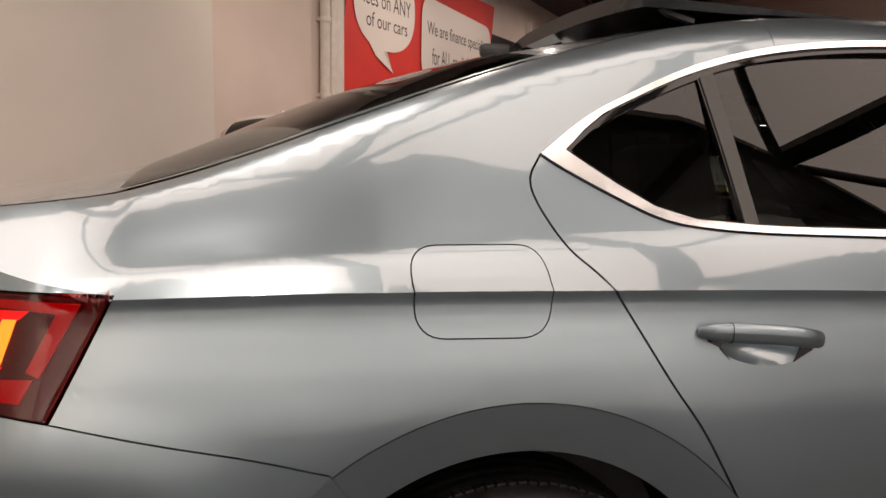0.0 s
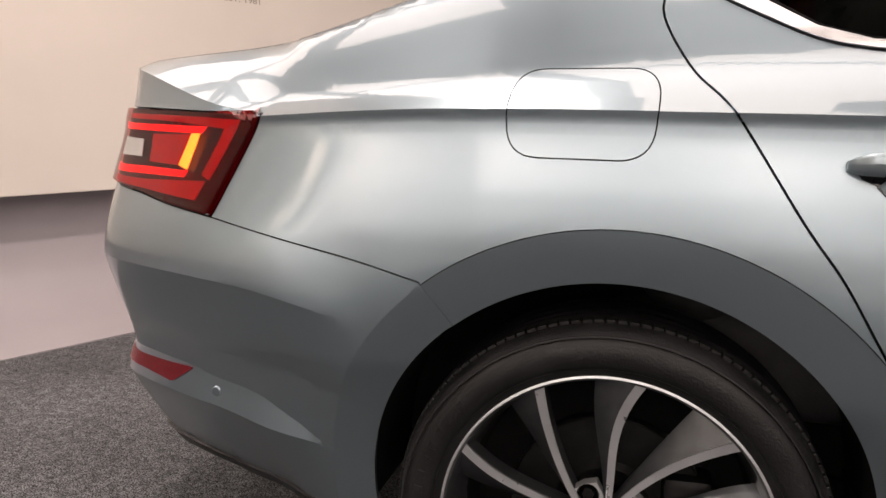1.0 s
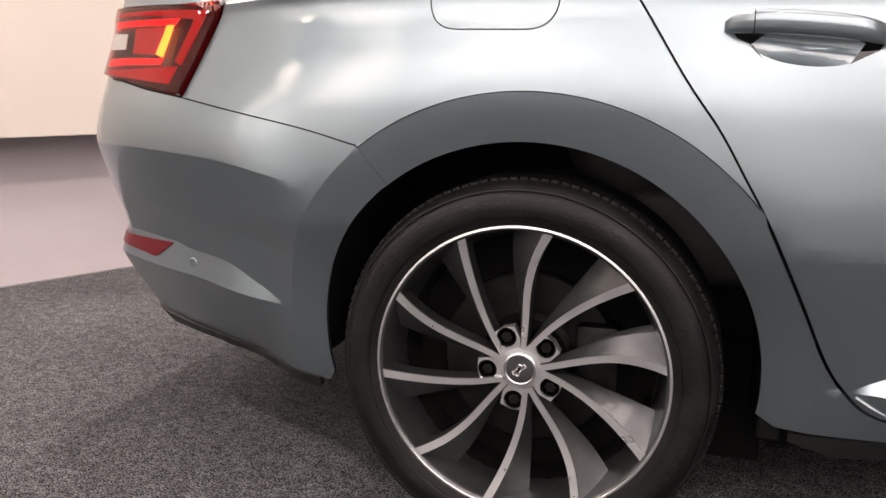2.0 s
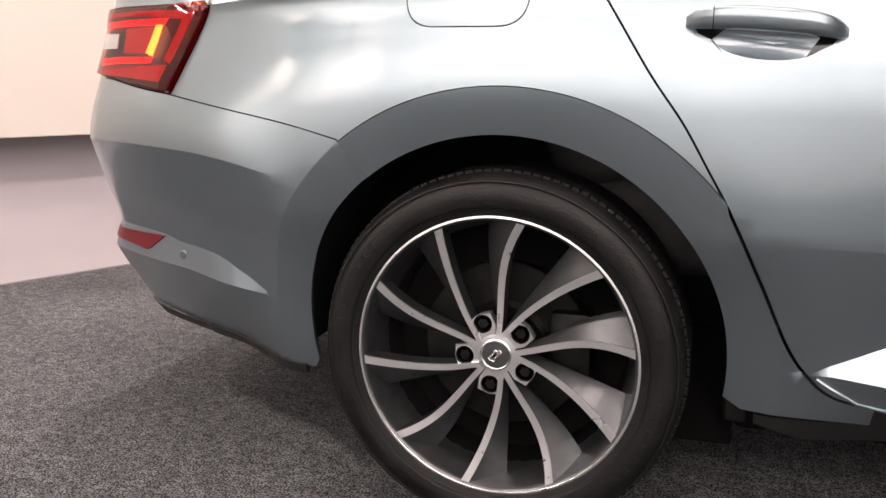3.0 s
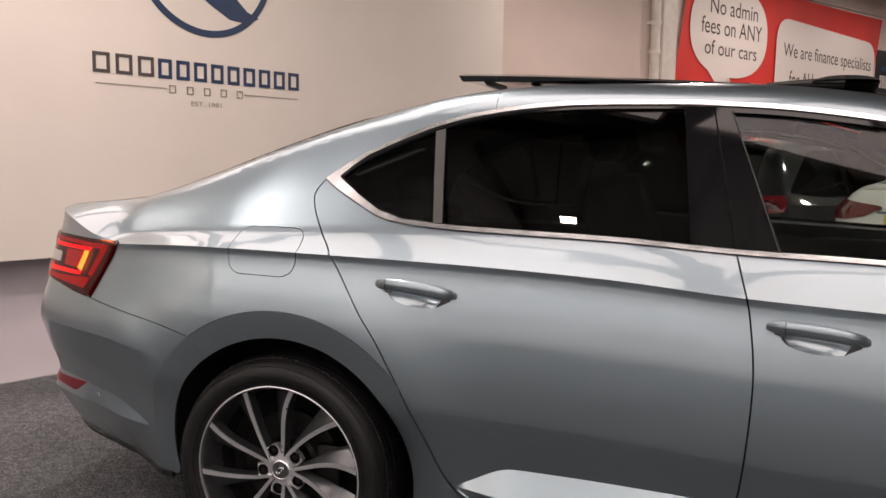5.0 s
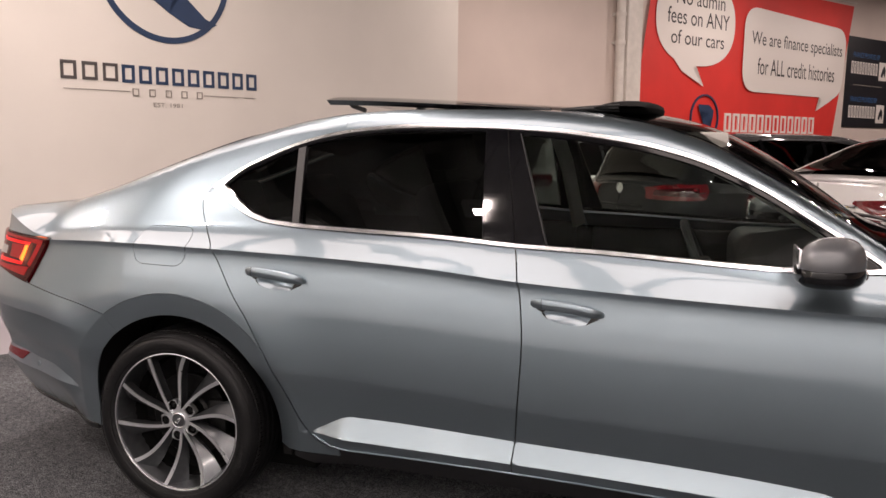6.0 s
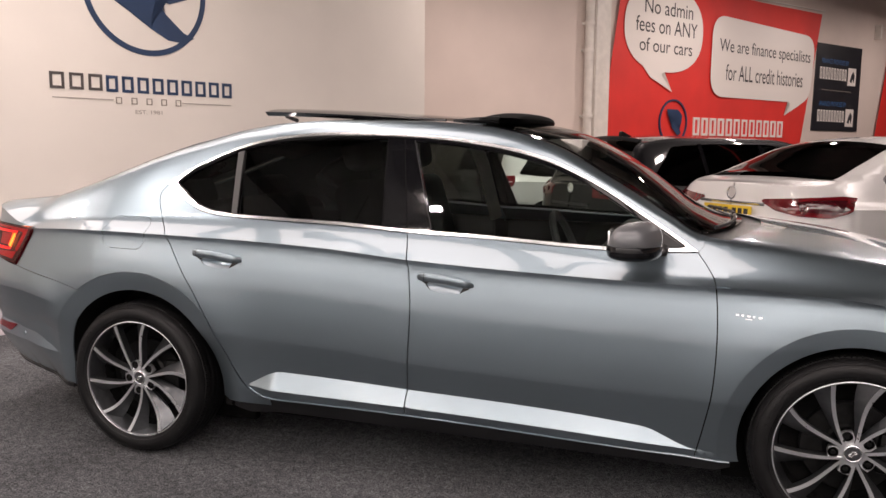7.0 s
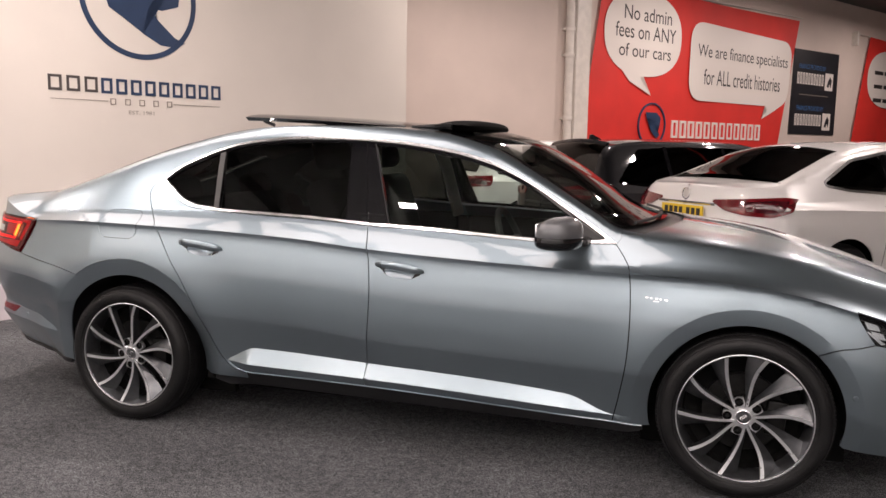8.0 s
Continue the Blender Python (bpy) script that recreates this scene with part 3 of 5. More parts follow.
def wheel(parent):
    """An alloy wheel with ten curved blades in five pairs, tyre, brake disc, bolts and cap; outer face towards -y."""
    bm = bmesh.new()
    lathe(bm, [(.258, -.905), (.2565, -.909), (.252, -.909), (.2485, -.905), (.2465, -.895), (.240, -.872), (.232, -.84), (.226, -.78), (.224, -.70), (.236, -.685)], 96)
    barrel = part("wheel", bm, ALLOY_DARK, parent, "ten-spoke two-tone alloy wheel", 50)
    for v in barrel.data.vertices:
        v.co.y += .905
    bm = bmesh.new()
    lathe(bm, [(.2585, -.9045), (.2578, -.9095), (.2535, -.9105), (.2510, -.9070), (.2510, -.9035)], 96)
    part("rim_edge", bm, ALLOY, barrel, "bright machined rim edge").data.transform(Matrix.Translation((0, .905, 0)))
    bm = bmesh.new()
    lathe(bm, [(.252, -.900), (.258, -.9115), (.266, -.915), (.282, -.9215), (.298, -.922), (.312, -.915), (.3225, -.902), (.329, -.884), (.3325, -.862), (.334, -.84), (.334, -.75),
               (.3325, -.72), (.322, -.69), (.29, -.678), (.24, -.69)], 96)
    for k in range(120):  # tread blocks at the shoulder
        a = 2 * math.pi * k / 120
        box(bm, (-.0070, -.880, .3290), (.0070, -.860, .3345), .0012, 1, Matrix.Rotation(a, 4, "Y"))
    for g in (-.855, -.82, -.785, -.75):
        lathe(bm, [(.3355, g - .012), (.3362, g - .010), (.3362, g + .010), (.3355, g + .012)], 72)
    tyre = part("tyre", bm, RUBBER, barrel, "black rubber tyre")
    tyre.data.transform(Matrix.Translation((0, .905, 0)))
    bm = bmesh.new()  # raised bead and lettering bars on the sidewall
    lathe(bm, [(.3155, -.9135), (.3165, -.9155), (.3185, -.9145), (.3195, -.912)], 96)
    lathe(bm, [(.2685, -.9155), (.270, -.919), (.2725, -.9205)], 96)
    for a0 in (100, 280):
        for k in range(7):
            a = radians(a0 + 5.2 * k)
            box(bm, (-.006, -.9229, .286), (.005, -.920, .300), .0006, 1, Matrix.Rotation(a, 4, "Y"))
    part("sidewall_relief", bm, RUBBER, barrel).data.transform(Matrix.Translation((0, .905, 0)))
    # blades: a bright ridge and a dark web that falls back behind it
    for k in range(10):
        pair, second = k // 2, k % 2
        root = 6 + 72 * pair + (4 if second == 0 else -4)
        tip = 6 + 72 * pair + (1 if second == 0 else -36)
        ridge_l, ridge_r, web, back = [], [], [], []
        n = 14
        for i in range(n + 1):
            t = i / n
            r = .036 + (.2485 - .036) * t
            ease = t**.45 if second else t
            a = root + (tip - root) * ease + (5 if second == 0 else 0) * math.sin(math.pi * t)
            w = (.0050 + .0026 * t) / r
            y = .022 - .020 * t**1.5 + .006 * math.sin(math.pi * t)
            spread = radians(3.5 + 10.5 * t**1.1)
            fall = .010 + .034 * t
            for store, da, dy in ((ridge_r, -w, 0), (ridge_l, w, 0), (web, w + spread, fall), (back, w + spread * .6, fall + .02)):
                aa = radians(a) + da
                store.append((r * math.cos(aa), y + dy, r * math.sin(aa)))
        wall = [(x, y + .035, z) for x, y, z in ridge_r]
        bm = bmesh.new()
        rows_ = [[bm.verts.new(p) for p in s] for s in (ridge_l, web, back, wall, ridge_r)]
        for s, q in zip(rows_, rows_[1:]):
            for i in range(n):
                bm.faces.new((s[i], s[i + 1], q[i + 1], q[i]))
        spoke = part("spoke", bm, ALLOY_DARK, barrel, "dark-painted spoke web", 30)
        bm = bmesh.new()
        e = .0032
        top = [[bm.verts.new((x, y - e, z)) for x, y, z in s] for s in (ridge_r, ridge_l)]
        low = [[bm.verts.new((x, y + .003, z)) for x, y, z in s] for s in (ridge_r, ridge_l)]
        for s, q in ((top[0], top[1]), (low[1], low[0]), (top[1], low[1]), (low[0], top[0])):
            for i in range(n):
                bm.faces.new((s[i], s[i + 1], q[i + 1], q[i]))
        part("spoke_edge", bm, ALLOY, barrel, "bright machined spoke edge", 40)
    bm = bmesh.new()
    lathe(bm, [(.0, .045), (.041, .045), (.040, .030), (.037, .0245), (.032, .0235), (.0, .0235)], 40)
    part("hub", bm, ALLOY, barrel, "machined wheel hub", 40)
    bm = bmesh.new()
    lathe(bm, [(.0295, .024), (.029, .0205), (.027, .0195), (.0255, .0205), (.0, .0200)], 36)
    part("centre_cap", bm, CHROME, barrel, "silver centre cap with a plain emblem")
    bm = bmesh.new()
    lathe(bm, [(.0250, .0205), (.0245, .0190), (.0, .0186)], 36)
    cap = part("cap_face", bm, ALLOY_DARK, barrel, "dark face of the cap")
    bm = bmesh.new()
    box(bm, (-.015, .0174, -.004), (.014, .0192, .005), .002, 1, Matrix.Rotation(radians(-38), 4, "Y"))
    box(bm, (-.006, .0174, -.013), (.003, .0192, .010), .002, 1, Matrix.Rotation(radians(20), 4, "Y"))
    part("cap_emblem", bm, CHROME, barrel)
    for k in range(5):
        a = radians(43 + 72 * k)
        bm = bmesh.new()
        lathe(bm, [(.0175, .060), (.0175, .030), (.0155, .028), (.0135, .034), (.0135, .060)], 20)
        lathe(bm, [(.0115, .060), (.0112, .030), (.0095, .027), (.0, .0265)], 6)
        bmesh.ops.translate(bm, verts=bm.verts, vec=(.060 * math.cos(a), 0, .060 * math.sin(a)))
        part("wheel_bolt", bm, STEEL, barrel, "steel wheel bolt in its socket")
        bm = bmesh.new()  # machined pad round the bolt, joined to the hub
        pad = [(.030, -.012), (.050, -.022), (.074, -.021), (.078, 0), (.074, .021), (.050, .022), (.030, .012)]
        hole = [(.060 + .0176 * math.cos(t), .0176 * math.sin(t)) for t in np.linspace(math.pi, -math.pi, 15)[:-1]]
        outer = line(pad + pad[:1], .009)[:-1]
        for x0, x1, z in ((outer, hole, .0245),):
            rim = [bm.verts.new((x, z, y)) for x, y in x0]
            deep = [bm.verts.new((x, .045, y)) for x, y in x0]
            well = [bm.verts.new((x, z, y)) for x, y in x1]
            for j in range(len(rim)):
                bm.faces.new((rim[j], rim[(j + 1) % len(rim)], deep[(j + 1) % len(rim)], deep[j]))
            edges_ = [bm.edges.get((g[j], g[(j + 1) % len(g)])) or bm.edges.new((g[j], g[(j + 1) % len(g)])) for g in (rim, well) for j in range(len(g))]
            bmesh.ops.triangle_fill(bm, use_beauty=True, edges=edges_)
        bmesh.ops.rotate(bm, verts=bm.verts, cent=(0, 0, 0), matrix=Matrix.Rotation(-a, 3, "Y"))
        part("bolt_pad", bm, ALLOY, barrel, "machined pad round the wheel bolt")
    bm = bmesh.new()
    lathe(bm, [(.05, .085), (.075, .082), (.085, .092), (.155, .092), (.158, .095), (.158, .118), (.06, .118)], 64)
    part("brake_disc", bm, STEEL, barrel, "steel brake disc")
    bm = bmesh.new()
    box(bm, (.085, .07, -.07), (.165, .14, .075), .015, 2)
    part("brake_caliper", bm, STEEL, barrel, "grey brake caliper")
    # near-black disc across the back, standing in for the shade behind the spokes
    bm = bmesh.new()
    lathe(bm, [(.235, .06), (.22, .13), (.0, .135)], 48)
    part("wheel_shade_disc", bm, DARK, barrel)
    return barrel


def roof_row(u, v0=-1, v1=1, n=25, lift=0.0, drop=0.0):
    """Points across the car from flank to flank, over the top at u."""
    p = body([u], [edge_z(u) - .0012])[0]
    out = []
    for k in range(n):
        v = v0 + (v1 - v0) * k / (n - 1)
        out.append((p[0], v * abs(p[1]), p[2] + float(crown(u)) * (1 - v * v) + lift))
    return out


def bowed_row(u, bow, v0=-1, v1=1, n=25, lift=0.0):
    """Like roof_row, but its middle runs further forward."""
    out = []
    for k in range(n):
        v = v0 + (v1 - v0) * k / (n - 1)
        w = u + bow * (1 - v * v)
        p = body([w], [edge_z(w) - .0012])[0]
        out.append((p[0], v * abs(p[1]), p[2] + float(crown(w)) * (1 - v * v) + lift))
    return out


def saloon():
    car = thing("saloon_car", "grey metallic five-door saloon car on grey carpet", "car")
    crease = along(crease_z, -1.2, 3.2)

    # flanks
    rear_door = shrink(join(line([(1.236, .292), (.62, .294)]), REAR_GAP[::-1], between(DLO_LOW, .0, 1.2231), MID_GAP), HALF_GAP)
    rh, fh = (.300, .902, .528, .880), (1.292, .855, 1.517, .832)
    hole_r = [(.417 + .080 * math.cos(t), .874 + .030 * math.sin(t) - .09 * .08 * math.cos(t)) for t in np.linspace(0, 2 * math.pi, 40, endpoint=False)]
    hole_f = [(1.405 + .080 * math.cos(t), .826 + .030 * math.sin(t) - .09 * .08 * math.cos(t)) for t in np.linspace(0, 2 * math.pi, 40, endpoint=False)]
    lines_r = [along(ledge_top, .55, 1.24), along(ledge_low, .55, 1.24), *under(.0, 1.26), along(lambda x: crease_z(x) - .402, .50, 1.24)]
    doors_r = panel("rear_door", rear_door, PAINT, car, "grey rear door with a crisp crease", holes=[hole_r], lines=lines_r, flange=.02)
    front_door = shrink(join(MID_GAP, line([(1.236, .292), (1.903, .268), (2.334, .252)]), FRONT_GAP[::-1], between(DLO_LOW, 1.223, 2.33)[::-1]), HALF_GAP)
    lines_f = [along(ledge_top, 1.26, 2.34), along(ledge_low, 1.26, 2.34), *under(1.25, 2.39), along(lambda x: crease_z(x) - .402, 1.26, 2.36)]
    doors_f = panel("front_door", front_door, PAINT, car, "grey front door with a crisp crease", holes=[hole_f], lines=lines_f, flange=.02)
    for d, s in zip(doors_r, SIDES):
        bowl(d, .417, .874, .080, .030, .021, s, -.09)
        door_handle(d, *rh, s)
    for d, s in zip(doors_f, SIDES):
        bowl(d, 1.405, .826, .080, .030, .021, s, -.09)
        door_handle(d, *fh, s)

    # rear quarter with the pillar behind the doors, fuel flap in it
    ri, ro = ARCH_IN[0], ARCH_OUT[0]
    lamp_top = [(-.590, .9715), (-.75, .976), (-.9, .981), (-1.0, .984), (-1.12, .985)]
    lamp_low = [(-.680, .797), (-.80, .813), (-.892, .828), (-1.0, .838), (-1.12, .842)]
    seam = curve([(-.288, .717), (-.397, .744), (-.527, .769), (-.680, .797)])
    upper_gap = [q for q in REAR_GAP if q[1] >= .622]
    quarter = shrink(join(arc(0, WHEEL_Z, ro, 37.4, 127), seam, line([(-.680, .797), (-.594, .964), (-.590, .9715)]), line(lamp_top),
                          line([(-1.12, .985), (-1.12, float(edge_z(-1.12)) - .0012)]), edge_line(-1.12, .57), line([(.57, float(edge_z(.57)) - .0012), (.57, 1.383)]),
                          between(DLO_TOP, 0, .5701)[::-1], upper_gap), HALF_GAP * .7)
    flap = rounded([(-.162, 1.040), (-.162, .908), (.050, .903), (.062, 1.039)], .05, 8)
    panel("rear_quarter_panel", quarter, PAINT, car, "grey rear quarter panel and roof pillar", holes=[flap],
          lines=under(-.59, .20) + [along(facet_z, -1.06, -.62)], step=.018)
    flap_in = shrink(flap, .0022)
    panel("fuel_flap", flap_in, PAINT, car, "rounded square fuel filler flap", lines=under(-.2, .1), sides=(1,), out=.0006)
    panel("body_patch", shrink(flap, -.004), DARK, car, sides=SIDES, out=-.012, flange=0)
    low_gap = [q for q in REAR_GAP if q[1] <= .622]
    flare = join(arc(0, WHEEL_Z, ri, 127, -7), line([(.39, .280), (.42, .262), (.62, .258), (.62, .290)]),
                 [(a - .0026, b - .002) for a, b in low_gap[::-1]], arc(0, WHEEL_Z, ro - .0002, 37.4, 127))
    panel("arch_flare", flare, PAINT, car, "band round the rear wheel arch", lines=[clip_inside(arc(0, WHEEL_Z, ro, 36, -8), flare, .008)], flange=.010)
    rail = join(between(DLO_TOP, .57, 2.33), line([(2.316, .984), (2.335, 1.005), (2.335, float(edge_z(2.335)) - .0012)]), edge_line(2.335, .57), line([(.57, float(edge_z(.57)) - .0012), (.57, 1.383)]))
    panel("roof_rail", rail, PAINT, car, "grey roof rail and windscreen pillar", step=.014)

    # rear bumper
    bumper = shrink(join(seam, line(lamp_low), line([(-1.12, .842), (-1.26, .72), (-1.76, .70), (-1.76, .30), (-1.05, .285), (-.641, .256), (-.40, .244)]),
                         arc(0, WHEEL_Z, ri, 190, 127)), HALF_GAP * .5)
    b_lines = [along(fold_z, -1.9, -.45), along(lambda x: fold_z(x) - .012, -1.9, -.47), along(lambda x: fold_z(x) + .03, -1.9, -.50), along(lip_top, -1.9, -.50), along(lip_low, -1.9, -.505),
               clip_inside(arc(0, WHEEL_Z, ro, 130, 186), bumper, .01)]
    bumpers = panel("rear_bumper", bumper, PAINT, car, "grey rear bumper with a fold and a ledge", lines=b_lines, flange=.010, step=.022)
    skirt = join(line([(-.42, .250), (-.641, .262), (-.85, .275), (-1.05, .296), (-1.22, .302), (-1.76, .31), (-1.76, .26), (-1.05, .262), (-.62, .240), (-.42, .230)]))
    panel("bumper_skirt", skirt, BLACK, car, "black lower bumper skirt", out=.006)
    red = rounded([(-1.20, .492), (-1.20, .453), (-.856, .455), (-.800, .491)], .008, 3)
    for b in bumpers[:1]:
        panel("reflector", red, REFLECTOR, b, "red reflector strip", out=.003, sides=(1,), flange=.006)
        bm = bmesh.new()
        q = body([-.735], [.455])[0]
        lathe(bm, [(.0, -.003), (.008, -.003), (.010, -.001), (.010, .004)], 20)
        bmesh.ops.translate(bm, verts=bm.verts, vec=Vector(q) + Vector((0, -.001, 0)))
        part("parking_sensor", bm, PAINT, b)
    for b in bumpers[1:]:
        panel("reflector", red, REFLECTOR, b, "red reflector strip", out=.003, sides=(-1,), flange=.006)
    tail = join(line([(-1.12, .842), (-1.26, .72), (-1.76, .70), (-1.76, 1.055), (-1.12, 1.07), (-1.12, .842)]))
    panel("tailgate_face", tail, PAINT, car, "grey tailgate", step=.04)

    # tail lamps
    lamp = shrink(join(line([(-.682, .7985), (-.596, .963), (-.592, .9705)]), line(lamp_top), line([(-1.12, .985), (-1.12, .842)]), line(lamp_low[::-1])), .002)
    for s in SIDES:
        body_ = panel("tail_lamp", lamp, LENS_DARK, car, "red tail lamp with lit light guides", out=.001, sides=(s,), flange=.02)[0]

        def guide(name, pts, mat, out, label=""):
            panel(name, line(pts + pts[:1], .02)[:-1], mat, body_, label, out=out, sides=(s,), flange=.003, step=.03)
        guide("outer_band", [(-1.0, .972), (-.80, .967), (-.637, .961), (-.697, .857), (-.717, .865), (-.675, .945), (-.80, .958), (-1.0, .963)], LENS_RED, .0035)
        guide("lower_band", [(-1.10, .856), (-.884, .852), (-.706, .855), (-.724, .822), (-.884, .836), (-1.10, .849)], LENS_RED, .0035)
        guide("light_guide", [(-1.10, .955), (-.99, .955), (-.718, .949), (-.735, .936), (-.97, .942), (-1.10, .942)], LENS_LIT, .0042)
        guide("light_guide", [(-1.10, .875), (-.884, .875), (-.755, .871), (-.764, .860), (-.888, .862), (-1.10, .862)], LENS_LIT, .0042)
        guide("inner_panel", [(-.888, .934), (-.761, .934), (-.778, .880), (-.880, .884)], LENS_RED, .0038)
        guide("amber_guide", [(-.760, .936), (-.739, .936), (-.758, .873), (-.782, .880)], LENS_AMBER, .0050, "lit amber guide")
        panel("lens_cover", shrink(lamp, .002), LENS_COVER, body_, "clear red lens cover", out=.010, sides=(s,), flange=.008)
        guide("reversing_lens", [(-.985, .926), (-.905, .922), (-.898, .890), (-.985, .892)], LENS_CLEAR, .0115, "clear reversing lens")

    # front wing, bumper, headlamp
    fi, fo = ARCH_IN[1], ARCH_OUT[1]
    fx = WHEEL_X[1]
    wing_gap = [q for q in FRONT_GAP if q[1] <= .8755]
    wing = shrink(join(wing_gap, line([(2.334, .252), (2.455, .244)]), arc(fx, WHEEL_Z, fi, 194, 46), curve([(3.095, .606), (3.16, .632), (3.228, .642), (3.291, .656)]),
                       line([(3.291, .656), (3.259, .702), (3.222, .762)]), along(crease_z, 2.380, 3.222)[::-1]), HALF_GAP)
    panel("front_wing", wing, PAINT, car, "grey front wing", lines=[clip_inside(arc(fx, WHEEL_Z, fo, 190, 50), wing, .01)], flange=.03, step=.022)
    nose = shrink(join(curve([(3.095, .606), (3.16, .632), (3.228, .642), (3.291, .656)]), line([(3.291, .656), (3.6, .60), (4.55, .56), (4.55, .20), (3.6, .19), (3.21, .235)]),
                       arc(fx, WHEEL_Z, fi, -14, 46)), HALF_GAP)
    nose_ = panel("front_bumper", nose, PAINT, car, "grey front bumper", lines=[clip_inside(arc(fx, WHEEL_Z, fo, -12, 38), nose, .012)], flange=.03, step=.03)
    bm = bmesh.new()
    lathe(bm, [(.0, -.004), (.008, -.004), (.0105, -.001), (.0105, .004)], 20)
    bmesh.ops.translate(bm, verts=bm.verts, vec=Vector(body([3.232], [.451])[0]))
    part("parking_sensor", bm, PAINT, nose_[0])
    lampf = shrink(join(line([(3.291, .656), (3.259, .702), (3.222, .762)]), along(lambda x: crease_z(x) - .002, 3.226, 3.8), line([(3.8, float(crease_z(3.8)) - .002), (3.8, .585), (3.6, .60), (3.291, .656)])), .003)
    panel("headlamp", lampf, glass("lamp_glass", (.75, .78, .8)), car, "clear glass headlamp", out=.001)
    panel("headlamp_housing", shrink(lampf, .004), GLOSS_BLACK, car, "dark lamp housing", out=-.03, flange=0)
    for pts in ([(3.252, .742), (3.300, .728), (3.312, .706), (3.268, .714)], [(3.276, .708), (3.322, .697), (3.336, .674), (3.298, .678)],
                [(3.262, .704), (3.270, .706), (3.332, .660), (3.318, .657)]):
        panel("lamp_element", line(pts + pts[:1], .01)[:-1], CHROME, car, "bright reflector inside the headlamp", out=-.016, flange=.004, step=.02)
    panel("grille", join(line([(3.82, .585), (4.55, .56), (4.55, .70), (3.82, .70), (3.82, .585)])), BLACK, car, "black front grille", out=-.002)

    for cx in WHEEL_X:
        for sd in SIDES:
            bm = bmesh.new()
            box(bm, (cx - .40, sd * .60 - .02, .10), (cx + .42, sd * .60 + .02, .34), .004, 1)
            part("inner_liner", bm, DARK, car, "black inner wall of the wheel house")
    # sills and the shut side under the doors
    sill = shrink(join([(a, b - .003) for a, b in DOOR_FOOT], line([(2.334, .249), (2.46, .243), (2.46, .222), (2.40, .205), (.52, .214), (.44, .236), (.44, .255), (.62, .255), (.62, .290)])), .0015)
    for sd in SIDES:
        bm = bmesh.new()
        q = body(*np.array(curve([(.53, .338), (.575, .312), (.64, .294), (.908, .294), (1.231, .291), (1.573, .281), (1.907, .267), (2.19, .256), (2.453, .243)], .03)).T)
        sweep(bm, [(a, (b - .003) * sd, c) for a, b, c in q], .0032, 6)
        part("sill_strip", bm, PAINT, car, "thin bright strip under the doors")
        bm = bmesh.new()
        box(bm, (.394, -.83, .235), (.43, -.58, .36), .004, 1)
        for v in bm.verts:
            v.co.y *= sd
        part("splash_guard", bm, DARK, car, "black splash guard behind the wheel")
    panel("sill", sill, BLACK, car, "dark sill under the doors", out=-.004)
    corner = join([q for q in FRONT_GAP if q[1] >= .8755], line([(2.380, .878), (2.425, .877), (2.425, float(edge_z(2.425)) - .0012)]), edge_line(2.425, 2.335), line([(2.335, float(edge_z(2.335)) - .0012), (2.335, 1.005), (2.318, .985)]))
    panel("wing_corner", shrink(corner, .001), PAINT, car, "painted corner below the windscreen pillar", step=.015)
    # dark shell behind the gaps, with the wheel houses left open
    shell = join(line([(-.46, .25), (-.46, .95)]), line([(-.46, .95), (2.36, .95), (3.3, .70), (3.3, .24)]), arc(fx, WHEEL_Z, fi + .012, -14, 194), arc(0, WHEEL_Z, ri + .012, -10, 190))
    panel("inner_shell", shell, DARK, car, "dark inner shell", out=-.024, flange=0, step=.05)
    back_shell = line([(-.40, .74), (-.40, 1.0), (-1.9, 1.0), (-1.9, .70), (-.40, .74)])
    panel("inner_shell", join(back_shell), DARK, car, out=-.03, flange=0, step=.05)

    # window surround, glass and pillars
    outer = join(DLO_LOW, DLO_TOP[::-1])
    inner = join([(.124, 1.186), (.163, 1.159), (.206, 1.130), (.268, 1.0935), (.340, 1.0725), (.456, 1.0618)], [(a, b + .0115) for a, b in DLO_LOW if .47 < a < 2.25],
                 [(2.272, .9975)], [(a - .001, b - .0115) for a, b in DLO_TOP[::-1] if .20 < a < 2.27], [(.165, 1.222)])
    panel("window_trim", outer, CHROME, car, "chrome strip round the side windows", holes=[inner], out=.006, flange=.010, step=.01)
    inner2 = shrink(inner, -.002)
    top_in = lambda x, d: float(np.interp(x, [q[0] for q in DLO_TOP], [q[1] for q in DLO_TOP])) - d
    low_in = lambda x, d: float(np.interp(x, [q[0] for q in DLO_LOW], [q[1] for q in DLO_LOW])) + d
    qglass = shrink(join([(.134, 1.188), (.172, 1.161), (.213, 1.135), (.270, 1.099), (.341, 1.078), (.430, 1.0685)], line([(.430, 1.0685), (.397, 1.319)]),
                         [(a, top_in(a, .023)) for a in np.linspace(.388, .18, 16)]), .001)
    rglass = join([(a, low_in(a, .016)) for a in np.linspace(.460, 1.112, 30)], line([(1.112, low_in(1.112, .016)), (1.083, top_in(1.083, .021))]),
                  [(a, top_in(a, .021)) for a in np.linspace(1.075, .430, 40)])
    fglass = join([(a, low_in(a, .016)) for a in np.linspace(1.326, 2.185, 40)], line([(2.185, low_in(2.185, .016)), (2.162, top_in(2.162, .026))]),
                  [(a, top_in(a, .026)) for a in np.linspace(2.15, 1.206, 60)])
    panel("window_seal", inner2, GLOSS_BLACK, car, "black window frame and pillar cover", holes=[qglass, rglass, fglass], flange=.014, step=.03)
